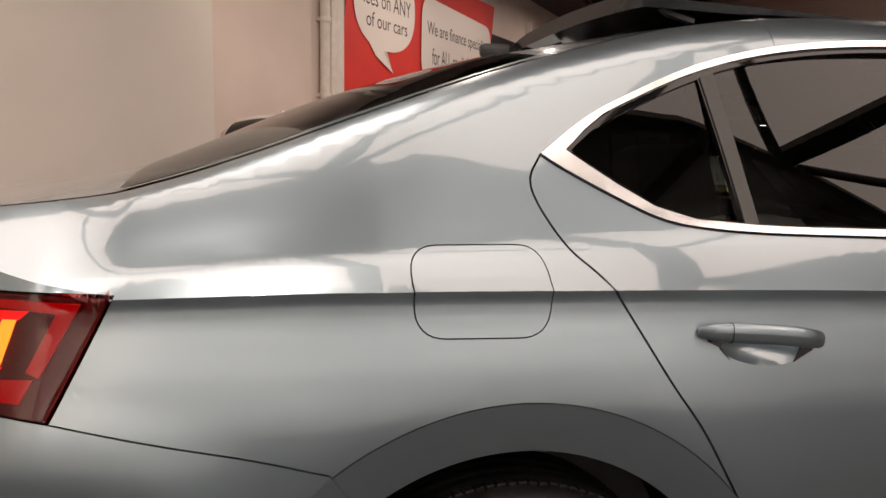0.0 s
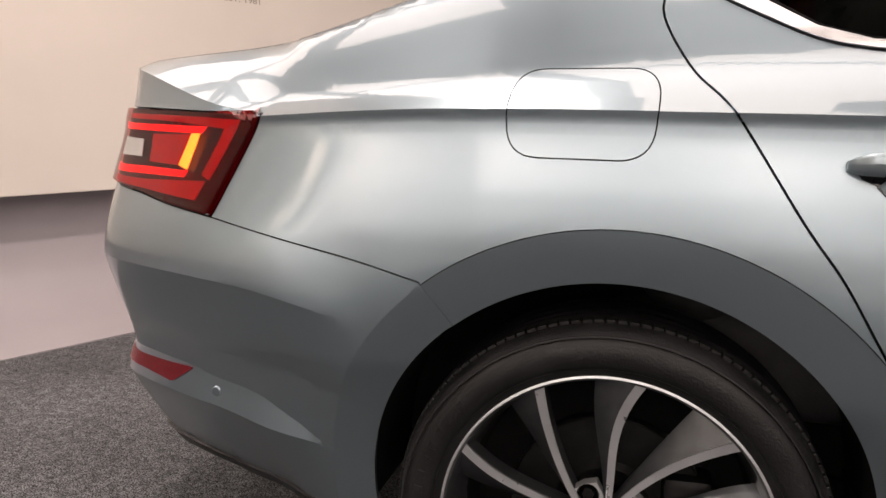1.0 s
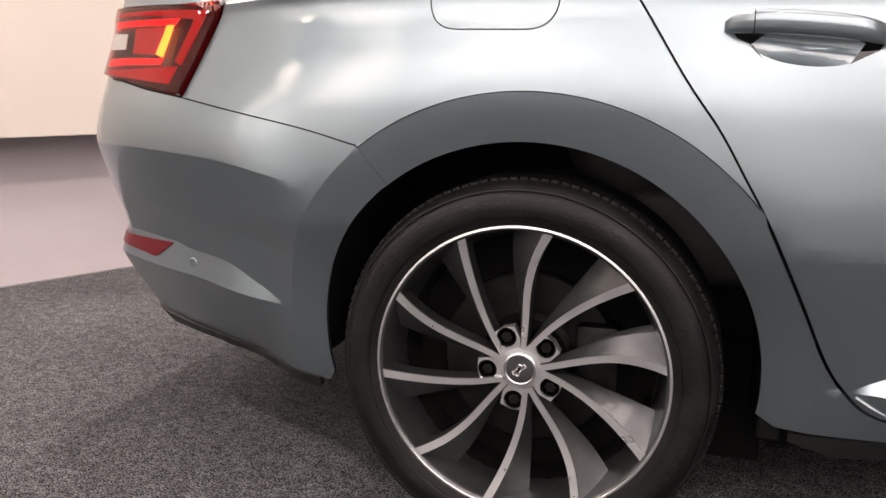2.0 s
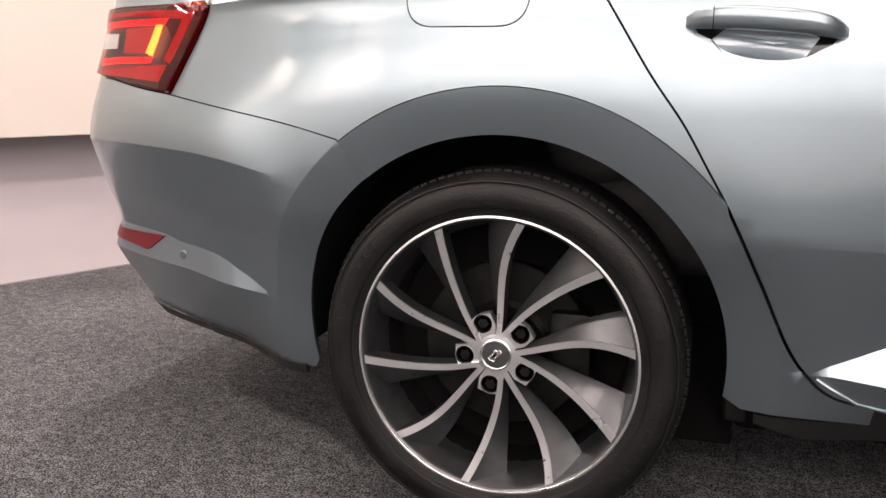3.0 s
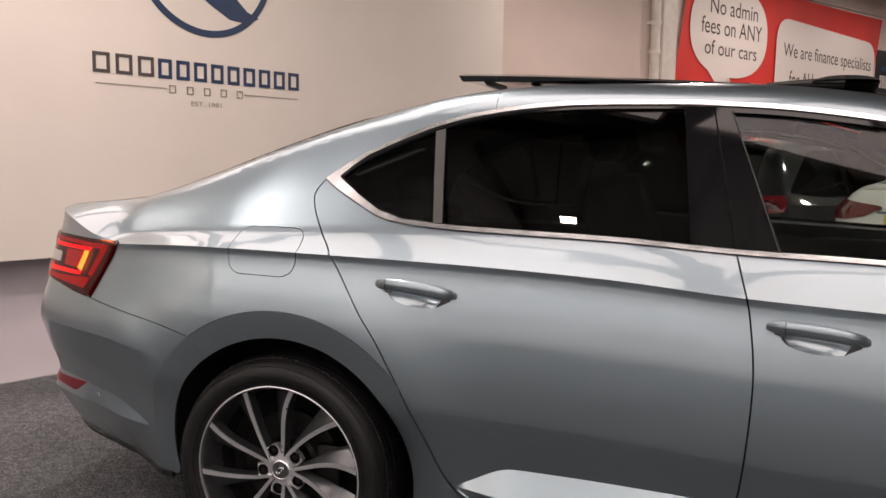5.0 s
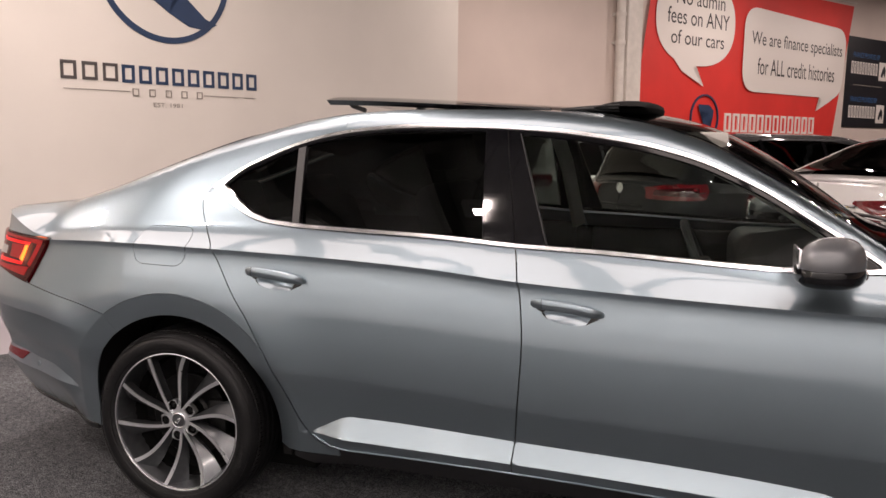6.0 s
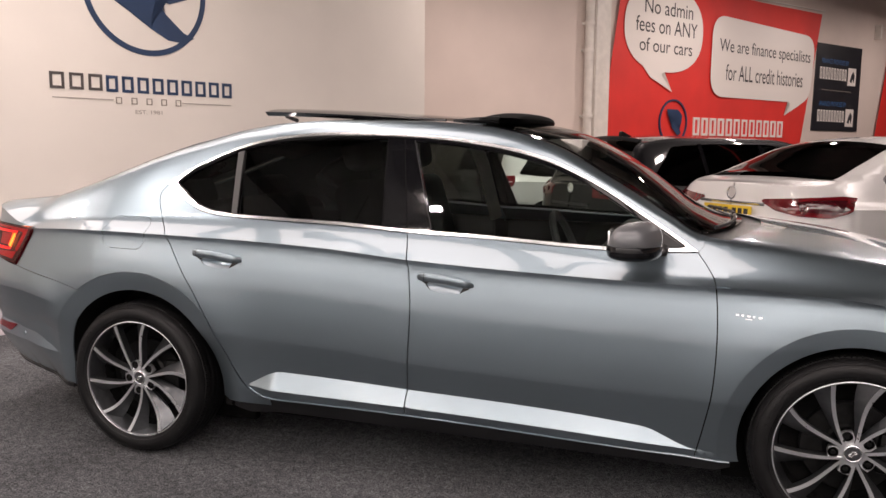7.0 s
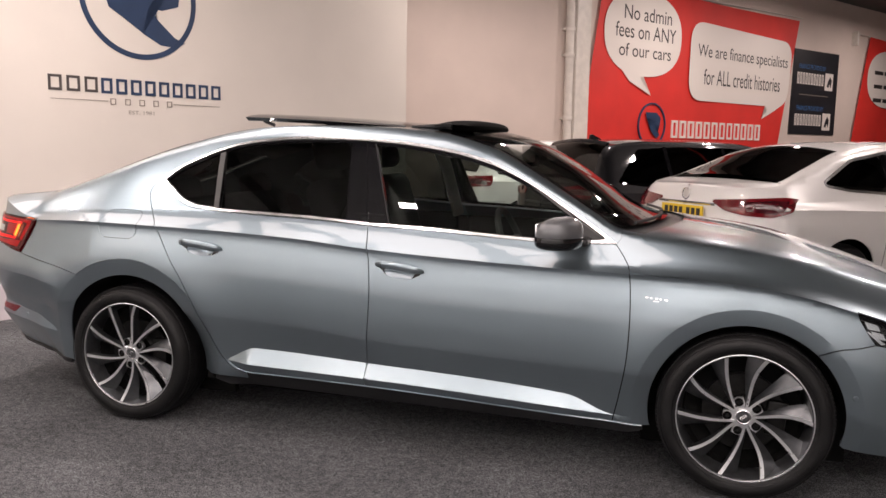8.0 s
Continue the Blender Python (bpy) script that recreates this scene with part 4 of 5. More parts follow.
    panel("quarter_glass", shrink(qglass, -.002), PRIVACY_GLASS, car, "dark tinted quarter glass", out=-.013, flange=0, surface=pane, normals=pane_normal)
    panel("rear_window", shrink(rglass, -.002), PRIVACY_GLASS, doors_r[0], "dark tinted rear door glass", out=-.013, flange=0, surface=pane, normals=pane_normal, sides=(1,))
    panel("rear_window", shrink(rglass, -.002), PRIVACY_GLASS, doors_r[1], "dark tinted rear door glass", out=-.013, flange=0, surface=pane, normals=pane_normal, sides=(-1,))
    panel("front_window", shrink(fglass, -.002), SIDE_GLASS, doors_f[0], "clear front door glass", out=-.013, flange=0, surface=pane, normals=pane_normal, sides=(1,))
    panel("front_window", shrink(fglass, -.002), SIDE_GLASS, doors_f[1], "clear front door glass", out=-.013, flange=0, surface=pane, normals=pane_normal, sides=(-1,))
    post = line([(.432, 1.066), (.458, 1.065), (.428, 1.328), (.400, 1.321), (.432, 1.066)])
    panel("window_post", join(post), material("satin_grey_post", (.045, .045, .045), rough=.5), car, "satin grey window post", out=.003)
    gapline = line([(1.218, 1.030), (1.222, 1.030), (1.160, 1.386), (1.156, 1.386), (1.218, 1.030)])
    panel("pillar_gap", join(gapline), DARK, car, out=.0008, flange=0)
    edge = line([(1.1135, 1.034), (1.1165, 1.034), (1.0875, 1.386), (1.0845, 1.386), (1.1135, 1.034)])
    panel("pillar_edge", join(edge), GLOSS_BLACK, car, out=.0025, flange=.002)
    edge = line([(1.320, 1.024), (1.3235, 1.024), (1.2045, 1.376), (1.201, 1.376), (1.320, 1.024)])
    panel("pillar_edge", join(edge), TRIM_DARK, car, out=.0025, flange=.002)

    # top: boot deck, rear screen, roof, windscreen, bonnet
    us = np.linspace(-.60, -1.76, 30)
    grid_mesh("boot_lid", [roof_row(u) for u in us], PAINT, car, "grey boot lid")
    grid_mesh("rear_screen", [roof_row(u, -.97, .97, lift=.003) for u in np.linspace(.13, -.615, 24)], REAR_GLASS, car, "tinted rear screen")
    for a, b in ((-1, -.965), (.965, 1)):
        grid_mesh("screen_edge", [roof_row(u, a, b, 4, .002) for u in np.linspace(.13, -.615, 24)], PAINT, car)
    grid_mesh("roof", [roof_row(u) for u in np.linspace(.62, .10, 14)], PAINT, car, "grey roof skin")
    for a, b in ((-1, -.80), (.80, 1)):
        grid_mesh("roof_side", [roof_row(u, a, b, 5) for u in np.linspace(1.46, .62, 24)], PAINT, car)
    grid_mesh("glass_roof", [roof_row(u, -.80, .80, 15, .001) for u in np.linspace(1.46, 1.30, 5)], GLOSS_BLACK, car, "black glass roof")
    grid_mesh("roof_opening", [roof_row(u, -.80, .80, 15, -.035) for u in np.linspace(1.30, .62, 12)], HEADLINER, car, "opening of the sliding roof")
    grid_mesh("windscreen", [bowed_row(u, .17 * smooth(1.46, 2.33, u), -.965, .965, 25, .002) for u in np.linspace(2.33, 1.46, 26)], SCREEN_GLASS, car, "windscreen reflecting the hall")
    for a, b in ((-1, -.96), (.96, 1)):
        grid_mesh("screen_edge", [roof_row(u, a, b, 4, .003) for u in np.linspace(2.33, 1.46, 26)], GLOSS_BLACK, car)
    rows_ = []
    for u in np.linspace(3.92, 2.42, 50):
        zc, ze = float(crease_z(u)) + .002, float(edge_z(u)) - .0012
        zz = zc + (ze - zc) * np.array([0, .1, .25, .42, .6, .78, .9, .97])
        fl = body(np.full(8, u), zz)
        row = [tuple(q) for q in fl] + bowed_row(u, .16 * float(smooth(3.3, 2.42, u)))[1:-1] + [(q[0], -q[1], q[2]) for q in fl[::-1]]
        rows_.append(row)
    bonnet = grid_mesh("bonnet", rows_, PAINT, car, "grey bonnet with two ridges")
    # lowered crown behind the bonnet: wipers and cowl
    rows_ = [bowed_row(u, .165, -.99, .99, 25, -.012) for u in np.linspace(2.45, 2.28, 6)]
    grid_mesh("cowl", rows_, BLACK, car, "black cowl below the windscreen")
    for s in (-1, 1):
        bm = bmesh.new()
        pts = []
        for t in np.linspace(0, 1, 10):
            v = .86 - .80 * t
            w = 2.335 + .165 * (1 - v * v) - .03 * t
            pts.append((w, s * v * .70, float(edge_z(w)) + float(crown(w)) * (1 - v * v) + .014))
        sweep(bm, pts, .008, 6)
        part("wiper", bm, BLACK, car, "black windscreen wiper")

    # sliding roof panel standing open, wind deflector and its arms
    bm = bmesh.new()
    top_, low_ = [], []
    for i, x in enumerate(np.linspace(.395, 1.38, 18)):
        t = i / 17
        z = 1.517 - .052 * t**1.4
        top_.append([bm.verts.new((x, .44 * v, z + .016 * (1 - v * v) - .012 * abs(v)**6)) for v in np.linspace(-1, 1, 15)])
        low_.append([bm.verts.new((x + .012, .43 * v, z - .030 + .014 * (1 - v * v))) for v in np.linspace(-1, 1, 15)])
    for g in (top_, low_):
        for a, b in zip(g, g[1:]):
            for j in range(14):
                bm.faces.new((a[j], a[j + 1], b[j + 1], b[j]))
    for a, b in ((0, 0), (-1, -1)):
        for j in range(14):
            bm.faces.new((top_[a][j], top_[a][j + 1], low_[b][j + 1], low_[b][j]))
    for j in (0, -1):
        for i in range(17):
            bm.faces.new((top_[i][j], top_[i + 1][j], low_[i + 1][j], low_[i][j]))
    part("sunroof_panel", bm, GLOSS_BLACK, car, "dark glass sunroof panel standing open")
    for s in (-1, 1):
        bm = bmesh.new()
        sweep(bm, [(.46, s * .38, 1.505), (.48, s * .39, 1.485), (.54, s * .40, 1.466)], .009, 6)
        sweep(bm, [(.70, s * .38, 1.495), (1.0, s * .40, 1.480), (1.26, s * .42, 1.462)], .008, 6)
        part("sunroof_arm", bm, BLACK, car)
    rows_ = []
    for v in np.linspace(-1, 1, 25):
        x0, z0, end_ = 1.55 - .05 * v * v, 1.464 - .006 * v * v, (1 - abs(v)**8) * .8 + .2
        rows_.append([(x0 + .085 * math.cos(t), .46 * v, z0 + .010 + .028 * end_ * math.copysign(abs(math.sin(t))**.7, math.sin(t))) for t in np.linspace(0, 2 * math.pi, 21)])
    grid_mesh("wind_deflector", rows_, DARK, car, "black wind deflector of the sunroof")
    for s in (-1, 1):
        bm = bmesh.new()
        sweep(bm, [(1.50, s * .44, 1.466), (1.40, s * .44, 1.466), (1.30, s * .44, 1.462)], [.016, .010, .006], 8)
        part("deflector_arm", bm, BLACK, car)
    bm = bmesh.new()
    box(bm, (.17, -.016, 1.418), (.25, .016, 1.452), .010, 3)
    part("aerial", bm, BLACK, car, "small black roof aerial")

    # door mirrors
    for s in SIDES:
        bm = bmesh.new()
        bmesh.ops.create_uvsphere(bm, u_segments=28, v_segments=18, radius=1)
        for v in bm.verts:
            x, y, z = v.co
            x = math.copysign(abs(x)**.75, x)
            z = math.copysign(abs(z)**.72, z)
            v.co = Vector((2.09 + .085 * x * (1 - .12 * z) + .02 * (y + 1), s * (-.985 + .115 * y), 1.042 + .060 * z + .006 * x))
        cap = part("door_mirror", bm, MIRROR_PAINT, car, "dark grey door mirror with a black foot")
        bm = bmesh.new()
        bmesh.ops.create_uvsphere(bm, u_segments=28, v_segments=12, radius=1)
        for v in bm.verts:
            x, y, z = v.co
            x = math.copysign(abs(x)**.75, x)
            v.co = Vector((2.088 + .090 * x + .02 * (y + 1), s * (-.985 + .119 * y), 1.008 + .040 * math.copysign(abs(z)**.7, z)))
        part("mirror_base", bm, GLOSS_BLACK, cap, "gloss black lower half")
        bm = bmesh.new()
        box(bm, (2.155, -.93, .980), (2.215, -.80, 1.010), .012, 3)
        for v in bm.verts:
            v.co.y *= s
        part("mirror_foot", bm, BLACK, cap)
        bm = bmesh.new()
        box(bm, (2.022, -1.055, 1.004), (2.030, -.92, 1.075), .003, 2)
        for v in bm.verts:
            v.co.y *= s
        part("mirror_glass", bm, CHROME, cap, "mirror glass")
    sail = join(line([(2.187, 1.0), (2.268, .9995), (2.164, 1.064), (2.187, 1.0)]))
    panel("mirror_sail", sail, BLACK, car, out=.002)

    # small emblem on the wing, as plain bars
    for k, wide in enumerate((.011, .008, .012, .007, .012)):
        u, z = 2.446 + .0185 * k, .790 - .0014 * k
        panel("wing_emblem", [(u, z), (u + wide, z), (u + wide + .001, z - .006), (u + .001, z - .006)], CHROME, car,
              "bright emblem of plain bars", out=.002, flange=.002, step=.05, sides=(1,))
    panel("wing_emblem", [(2.478, .776), (2.500, .775), (2.500, .772), (2.478, .773)], CHROME, car, out=.002, flange=.002, step=.05, sides=(1,))

    # wheels and wheel houses
    first = wheel(car)
    spots = [(WHEEL_X[0], -.905, WHEEL_Z, 0, 0), (WHEEL_X[1], -.905, WHEEL_Z, 6, 0), (WHEEL_X[0], .905, WHEEL_Z, 0, 180), (WHEEL_X[1], .905, WHEEL_Z, 0, 180)]
    first.matrix_basis = pose(*spots[0][:3])
    for x, y, z, spin, turn in spots[1:]:
        copy_thing(first, pose(x, y, z, 0, 0, turn) @ pose(0, 0, 0, 0, spin, 0))
    for cx, r in zip(WHEEL_X, ARCH_IN):
        for s in SIDES:
            bm = bmesh.new()
            a_, b_ = [], []
            for k in range(41):
                t = radians(-4 + 188 * k / 40)
                at_x, at_z = cx + r * math.cos(t), max(WHEEL_Z + r * math.sin(t), .25)
                edge_ = float(body([u_at(at_x)], [at_z])[0][1]) + .006
                for store, y in ((a_, edge_), (b_, -.60)):
                    store.append(bm.verts.new((cx + (r + .004) * math.cos(t), s * y, WHEEL_Z + (r + .004) * math.sin(t))))
            for k in range(40):
                bm.faces.new((a_[k], a_[k + 1], b_[k + 1], b_[k]))
            bm.faces.new(b_)
            part("wheel_house", bm, DARK, car, "black wheel house liner")
    bm = bmesh.new()
    box(bm, (.42, -.70, .17), (2.44, .70, .23), .01)
    part("floor_pan", bm, DARK, car, "black underbody")
    for lo, hi in (((-.40, -.58, .22), (3.24, .58, .40)), ((-.82, -.50, .30), (-.38, .50, .45)), ((3.2, -.70, .20), (3.62, .70, .40))):
        bm = bmesh.new()
        box(bm, lo, hi, .01)
        part("underbody", bm, DARK, car)

    # cabin
    bm = bmesh.new()
    box(bm, (.45, -.78, .40), (2.3, .78, .44), .01)
    part("cabin_floor", bm, TRIM_DARK, car)
    for y in (-.37, .37):
        bm = bmesh.new()
        box(bm, (.98, y - .25, .44), (1.52, y + .25, .66), .06, 4)
        box(bm, (-.06, y - .235, 0), (.09, y + .235, .62), .06, 4, pose(1.02, 0, .60, 0, -17, 0))
        part("front_seat", bm, LEATHER, car, "black leather front seat")
        bm = bmesh.new()
        box(bm, (-.045, y - .14, .66), (.065, y + .14, .85), .05, 4, pose(1.02, 0, .60, 0, -14, 0))
        part("headrest", bm, LEATHER, car, "black headrest")
    bm = bmesh.new()
    box(bm, (-.02, -.66, .44), (.52, .66, .66), .06, 4)
    box(bm, (-.06, -.66, 0), (.10, .66, .52), .06, 4, pose(.14, 0, .58, 0, -22, 0))
    part("rear_bench", bm, LEATHER, car, "black leather rear bench")
    for y in (-.38, .38):
        bm = bmesh.new()
        box(bm, (-.04, y - .13, .50), (.06, y + .13, .63), .04, 4, pose(.14, 0, .58, 0, -18, 0))
        part("headrest", bm, LEATHER, car)
    bm = bmesh.new()
    box(bm, (1.92, -.76, .58), (2.34, .76, .97), .07, 4)
    box(bm, (1.35, -.13, .44), (2.0, .13, .68), .04, 3)
    part("dashboard", bm, TRIM_DARK, car, "dark dashboard and centre console")
    bm = bmesh.new()
    ring = [(0, .185 * math.cos(t), .185 * math.sin(t)) for t in np.linspace(0, 2 * math.pi, 33)]
    sweep(bm, ring, .016, 8, 1.0, False)
    box(bm, (-.01, -.18, -.02), (.02, .18, .02), .008)
    box(bm, (-.02, -.07, -.07), (.04, .07, .05), .02)
    bmesh.ops.transform(bm, matrix=pose(1.80, -.37, .90, 0, -22, 0), verts=bm.verts)
    part("steering_wheel", bm, LEATHER, car, "black steering wheel")
    for s in SIDES:
        bm = bmesh.new()
        box(bm, (.45, -.80, .44), (1.20, -.75, .96), .02)
        box(bm, (1.28, -.80, .42), (2.25, -.75, .94), .02)
        for v in bm.verts:
            v.co.y *= s
        part("door_card", bm, TRIM_DARK, car, "dark door lining")
        bm = bmesh.new()
        sweep(bm, [(1.22, s * -.72, .95), (1.17, s * -.60, 1.25), (1.13, s * -.50, 1.40)], .040, 8, .5)
        sweep(bm, [(2.26, s * -.70, 1.00), (1.95, s * -.61, 1.20), (1.70, s * -.55, 1.33), (1.50, s * -.52, 1.38)], .022, 8, .7)
        part("pillar_lining", bm, HEADLINER, car, "pale pillar lining")
        bm = bmesh.new()
        box(bm, (1.72, s * .34 - .16, 1.30), (1.86, s * .34 + .16, 1.385), .012, 2)
        part("sun_visor", bm, HEADLINER, car)
    grid_mesh("headliner", [roof_row(u, -.98, .98, 15, -.05) for u in np.linspace(.62, .0, 10)], HEADLINER, car, "pale roof lining")
    bm = bmesh.new()
    box(bm, (1.80, -.11, 1.27), (1.83, .11, 1.335), .015, 3)
    part("inner_mirror", bm, BLACK, car, "inside mirror")
    return car


saloon()


# ---- the hall ----
CARPET = carpet_material()
WALL_PAINT = material("cream_wall_paint", (.68, .575, .515), rough=.8, vary=.04, scale=1.2, bump=.06, bump_scale=90)
PARTITION_PAINT = material("cream_partition_paint", (.685, .638, .582), rough=.8, vary=.04, scale=1.2, bump=.06, bump_scale=90)
WALL_WHITE = material("pale_grey_wall_paint", (.63, .625, .625), rough=.8, vary=.04, scale=1.2, bump=.06, bump_scale=90)
WALL_GREY = material("grey_skirting_paint", (.31, .288, .306), rough=.7, vary=.05, scale=1.5)
STEEL_PAINT = material("dark_roof_steel", (.06, .055, .05), rough=.6, vary=.15, scale=4)
ROOF_SHEET = material("grey_roof_sheet", (.14, .135, .13), rough=.6, vary=.08, scale=2)
NAVY = material("navy_sign_paint", (.022, .045, .10), rough=.4, vary=.1, scale=6)
BROWN_GREY = material("dark_grey_sign_paint", (.07, .06, .058), rough=.5)
THIN_GREY = material("grey_sign_line", (.26, .23, .2), rough=.5)
BANNER_RED = material("red_banner_vinyl", (.70, .03, .022), rough=.6, vary=.08, scale=1.4, bump=.15, bump_scale=6)
BANNER_WHITE = material("white_banner_print", (.80, .74, .69), rough=.4)
PRINT_BLACK = material("black_print", (.03, .025, .025), rough=.5)
POSTER_BLACK = material("black_poster_vinyl", (.012, .013, .018), rough=.4, vary=.2, scale=3)
PRINT_BLUE = material("blue_print", (.05, .16, .38), rough=.5)
PIPE_WHITE = material("white_pipe_paint", (.72, .67, .61), rough=.45, vary=.08, scale=8)


def structure(name, bm, mat, label, category, at=None):
    ob = tagged(part(name, bm, mat, None), label, category, kind="structure")
    if at is not None:
        ob.matrix_world = at
    return ob


def slab(bm, outline, y0, y1):
    """A flat board: an outline of (x, z) with a thickness from y0 to y1."""
    a, b = [bm.verts.new((x, y0, z)) for x, z in outline], [bm.verts.new((x, y1, z)) for x, z in outline]
    bm.faces.new(a)
    bm.faces.new(b[::-1])
    bmesh.ops.triangulate(bm, faces=[f for f in bm.faces if len(f.verts) > 4], ngon_method="EAR_CLIP")
    n = len(a)
    for i in range(n):
        bm.faces.new((a[i], b[i], b[(i + 1) % n], a[(i + 1) % n]))


def board(name, outline, mat, parent, label="", y0=-.004, y1=.0):
    bm = bmesh.new()
    slab(bm, outline, y0, y1)
    return part(name, bm, mat, parent, label)


def text_mesh(text):
    c = bpy.data.curves.new("text", "FONT")
    c.body, c.size = text, 1
    tmp = bpy.data.objects.new("text", c)
    scene.collection.objects.link(tmp)
    me = bpy.data.meshes.new_from_object(tmp.evaluated_get(bpy.context.evaluated_depsgraph_get()))
    bpy.data.objects.remove(tmp)
    return me


def words(name, text, x0, x1, z0, z1, y, mat, parent, label=""):
    """A line of letters that fills a box on a wall, facing -y; each word is a part of its own."""
    me = text_mesh(text)
    xs, ys = [v.co.x for v in me.vertices], [v.co.y for v in me.vertices]
    a, b, d, e = min(xs), max(xs), min(ys), max(ys)
    done = ""
    for word in text.split():
        done = (done + " " + word).strip()
        end, me = max(v.co.x for v in text_mesh(done).vertices), text_mesh(word)
        shift = end - max(v.co.x for v in me.vertices)
        for v in me.vertices:
            v.co = Vector((x0 + (v.co.x + shift - a) / (b - a) * (x1 - x0), y, z0 + (v.co.y - d) / (e - d) * (z1 - z0)))
        me.materials.append(mat)
        ob = new(name, me)
        ob.parent = parent
        if label:
            ob["label"] = label


def ring(name, cx, cz, r, w, mat, parent, y=-.006):
    bm = bmesh.new()
    lathe(bm, [(r, 0), (r, y), (r - w, y), (r - w, 0)], 72)
    bmesh.ops.translate(bm, verts=bm.verts, vec=(cx, 0, cz))
    return part(name, bm, mat, parent)


def bars(name, x0, x1, z0, z1, count, mat, parent, y=-.005, gap=.22, hollow=0.0):
    """A name drawn as plain bars, or as hollow boxes of the given stroke."""
    step = (x1 - x0) / (count - gap)
    for k in range(count):
        a = x0 + step * k
        if hollow:
            b = a + step * (1 - gap)
            bm = bmesh.new()
            for lo, hi in (((a, z0), (a + hollow, z1)), ((b - hollow, z0), (b, z1)), ((a + hollow, z1 - hollow), (b - hollow, z1)), ((a + hollow, z0), (b - hollow, z0 + hollow))):
                slab(bm, [lo, (hi[0], lo[1]), hi, (lo[0], hi[1])], y, 0)
            part(name, bm, mat, parent)
            continue
        board(name, [(a, z0), (a + step * (1 - gap), z0), (a + step * (1 - gap), z1), (a, z1)], mat, parent, y0=y, y1=0)


bm = bmesh.new()
box(bm, (-16, -11, -.1), (26, 34, 0))
structure("floor", bm, CARPET, "dark grey mottled carpet floor", "floor")

# partition with the company sign
LOGO = pose(-3.05, 0, 0, 0, 0, 64)
bm = bmesh.new()
box(bm, (-9, .36, .585), (5.88, .50, 4.9), .004, 1)
structure("wall_partition", bm, PARTITION_PAINT, "cream painted partition wall", "wall", LOGO)
bm = bmesh.new()
cove = [(-.35, .0), (-.35, .005), (-.05, .012), (.15, .045), (.32, .12), (.46, .26), (.54, .45), (.57, .70), (.58, 4.9), (.75, 4.9), (.75, 0)]
ends = [[bm.verts.new((x, y, z)) for y, z in cove] for x in (-9, 5.86)]
for k in range(len(cove)):
    bm.faces.new((ends[0][k], ends[0][(k + 1) % len(cove)], ends[1][(k + 1) % len(cove)], ends[1][k]))
for side in (ends[0][::-1], ends[1]):
    bm.faces.new(side)
structure("wall_cove", bm, WALL_GREY, "pale grey cove running up behind the partition", "wall", LOGO)
sign = thing("wall_sign", "navy company sign with ring, emblem and plain bars", "sign", LOGO @ pose(.088, .36, -.081) @ Matrix.Scale(1.06, 4))
ring("sign_ring", 2.20, 2.62, .535, .045, NAVY, sign)
board("sign_emblem", [(1.92, 2.50), (1.90, 2.56), (2.02, 2.70), (1.98, 2.95), (2.30, 3.00), (2.60, 2.88), (2.56, 2.58), (2.40, 2.525), (2.27, 2.545), (2.36, 2.44), (2.52, 2.30), (2.62, 2.262),
                       (2.52, 2.215), (2.38, 2.225), (2.22, 2.31), (2.06, 2.42)], NAVY, sign, "navy emblem")
bars("sign_bar", 1.395, 1.80, 1.778, 1.905, 3, BROWN_GREY, sign, gap=.26, hollow=.021)
bars("sign_bar", 1.83, 2.975, 1.774, 1.903, 9, NAVY, sign, gap=.26, hollow=.023)
board("sign_line", [(1.41, 1.709), (1.885, 1.709), (1.885, 1.714), (1.41, 1.714)], THIN_GREY, sign)
board("sign_line", [(2.49, 1.707), (2.965, 1.707), (2.965, 1.712), (2.49, 1.712)], THIN_GREY, sign)
bars("sign_bar", 1.905, 2.475, 1.682, 1.735, 5, THIN_GREY, sign, gap=.62, hollow=.007)
words("sign_year", "EST. 1981", 2.065, 2.300, 1.606, 1.638, -.003, THIN_GREY, sign, "small grey letters")

# back wall with pipes, banners and poster
BACK = pose(-6.772, 0, 0, 0, 0, 55)
bm = bmesh.new()
box(bm, (-3, 0, 0), (34, .2, 6.4))
structure("wall_back", bm, WALL_PAINT, "cream painted back wall of the hall", "wall", BACK)
HUNG = BACK @ pose(.10, 0, 0)
pipe = thing("drain_pipe", "white painted pipe with brackets on the back wall", "pipe", HUNG)
bm = bmesh.new()
sweep(bm, [(12.28, -.10, 5.1), (12.28, -.10, 4.35), (12.30, -.10, 4.2), (12.46, -.10, 4.0), (12.50, -.10, 3.85), (12.50, -.10, 2.0), (12.50, -.10, .02)], .075, 14)
part("pipe", bm, PIPE_WHITE, pipe)
for z in (3.45, 3.0, 1.9):
    bm = bmesh.new()
    lathe(bm, [(.084, -.04), (.09, -.03), (.09, .03), (.084, .04)], 18, "z")
    box(bm, (-.10, .05, -.02), (.10, .10, .02), .004, 1)
    bmesh.ops.translate(bm, verts=bm.verts, vec=(12.50, -.10, z))
    part("pipe_bracket", bm, PIPE_WHITE, pipe)
bm = bmesh.new()
box(bm, (12.62, -.16, 0), (12.98, 0, 5.1), .01, 1)
structure("pilaster", bm, PIPE_WHITE, "white painted pilaster on the back wall", "wall", HUNG)


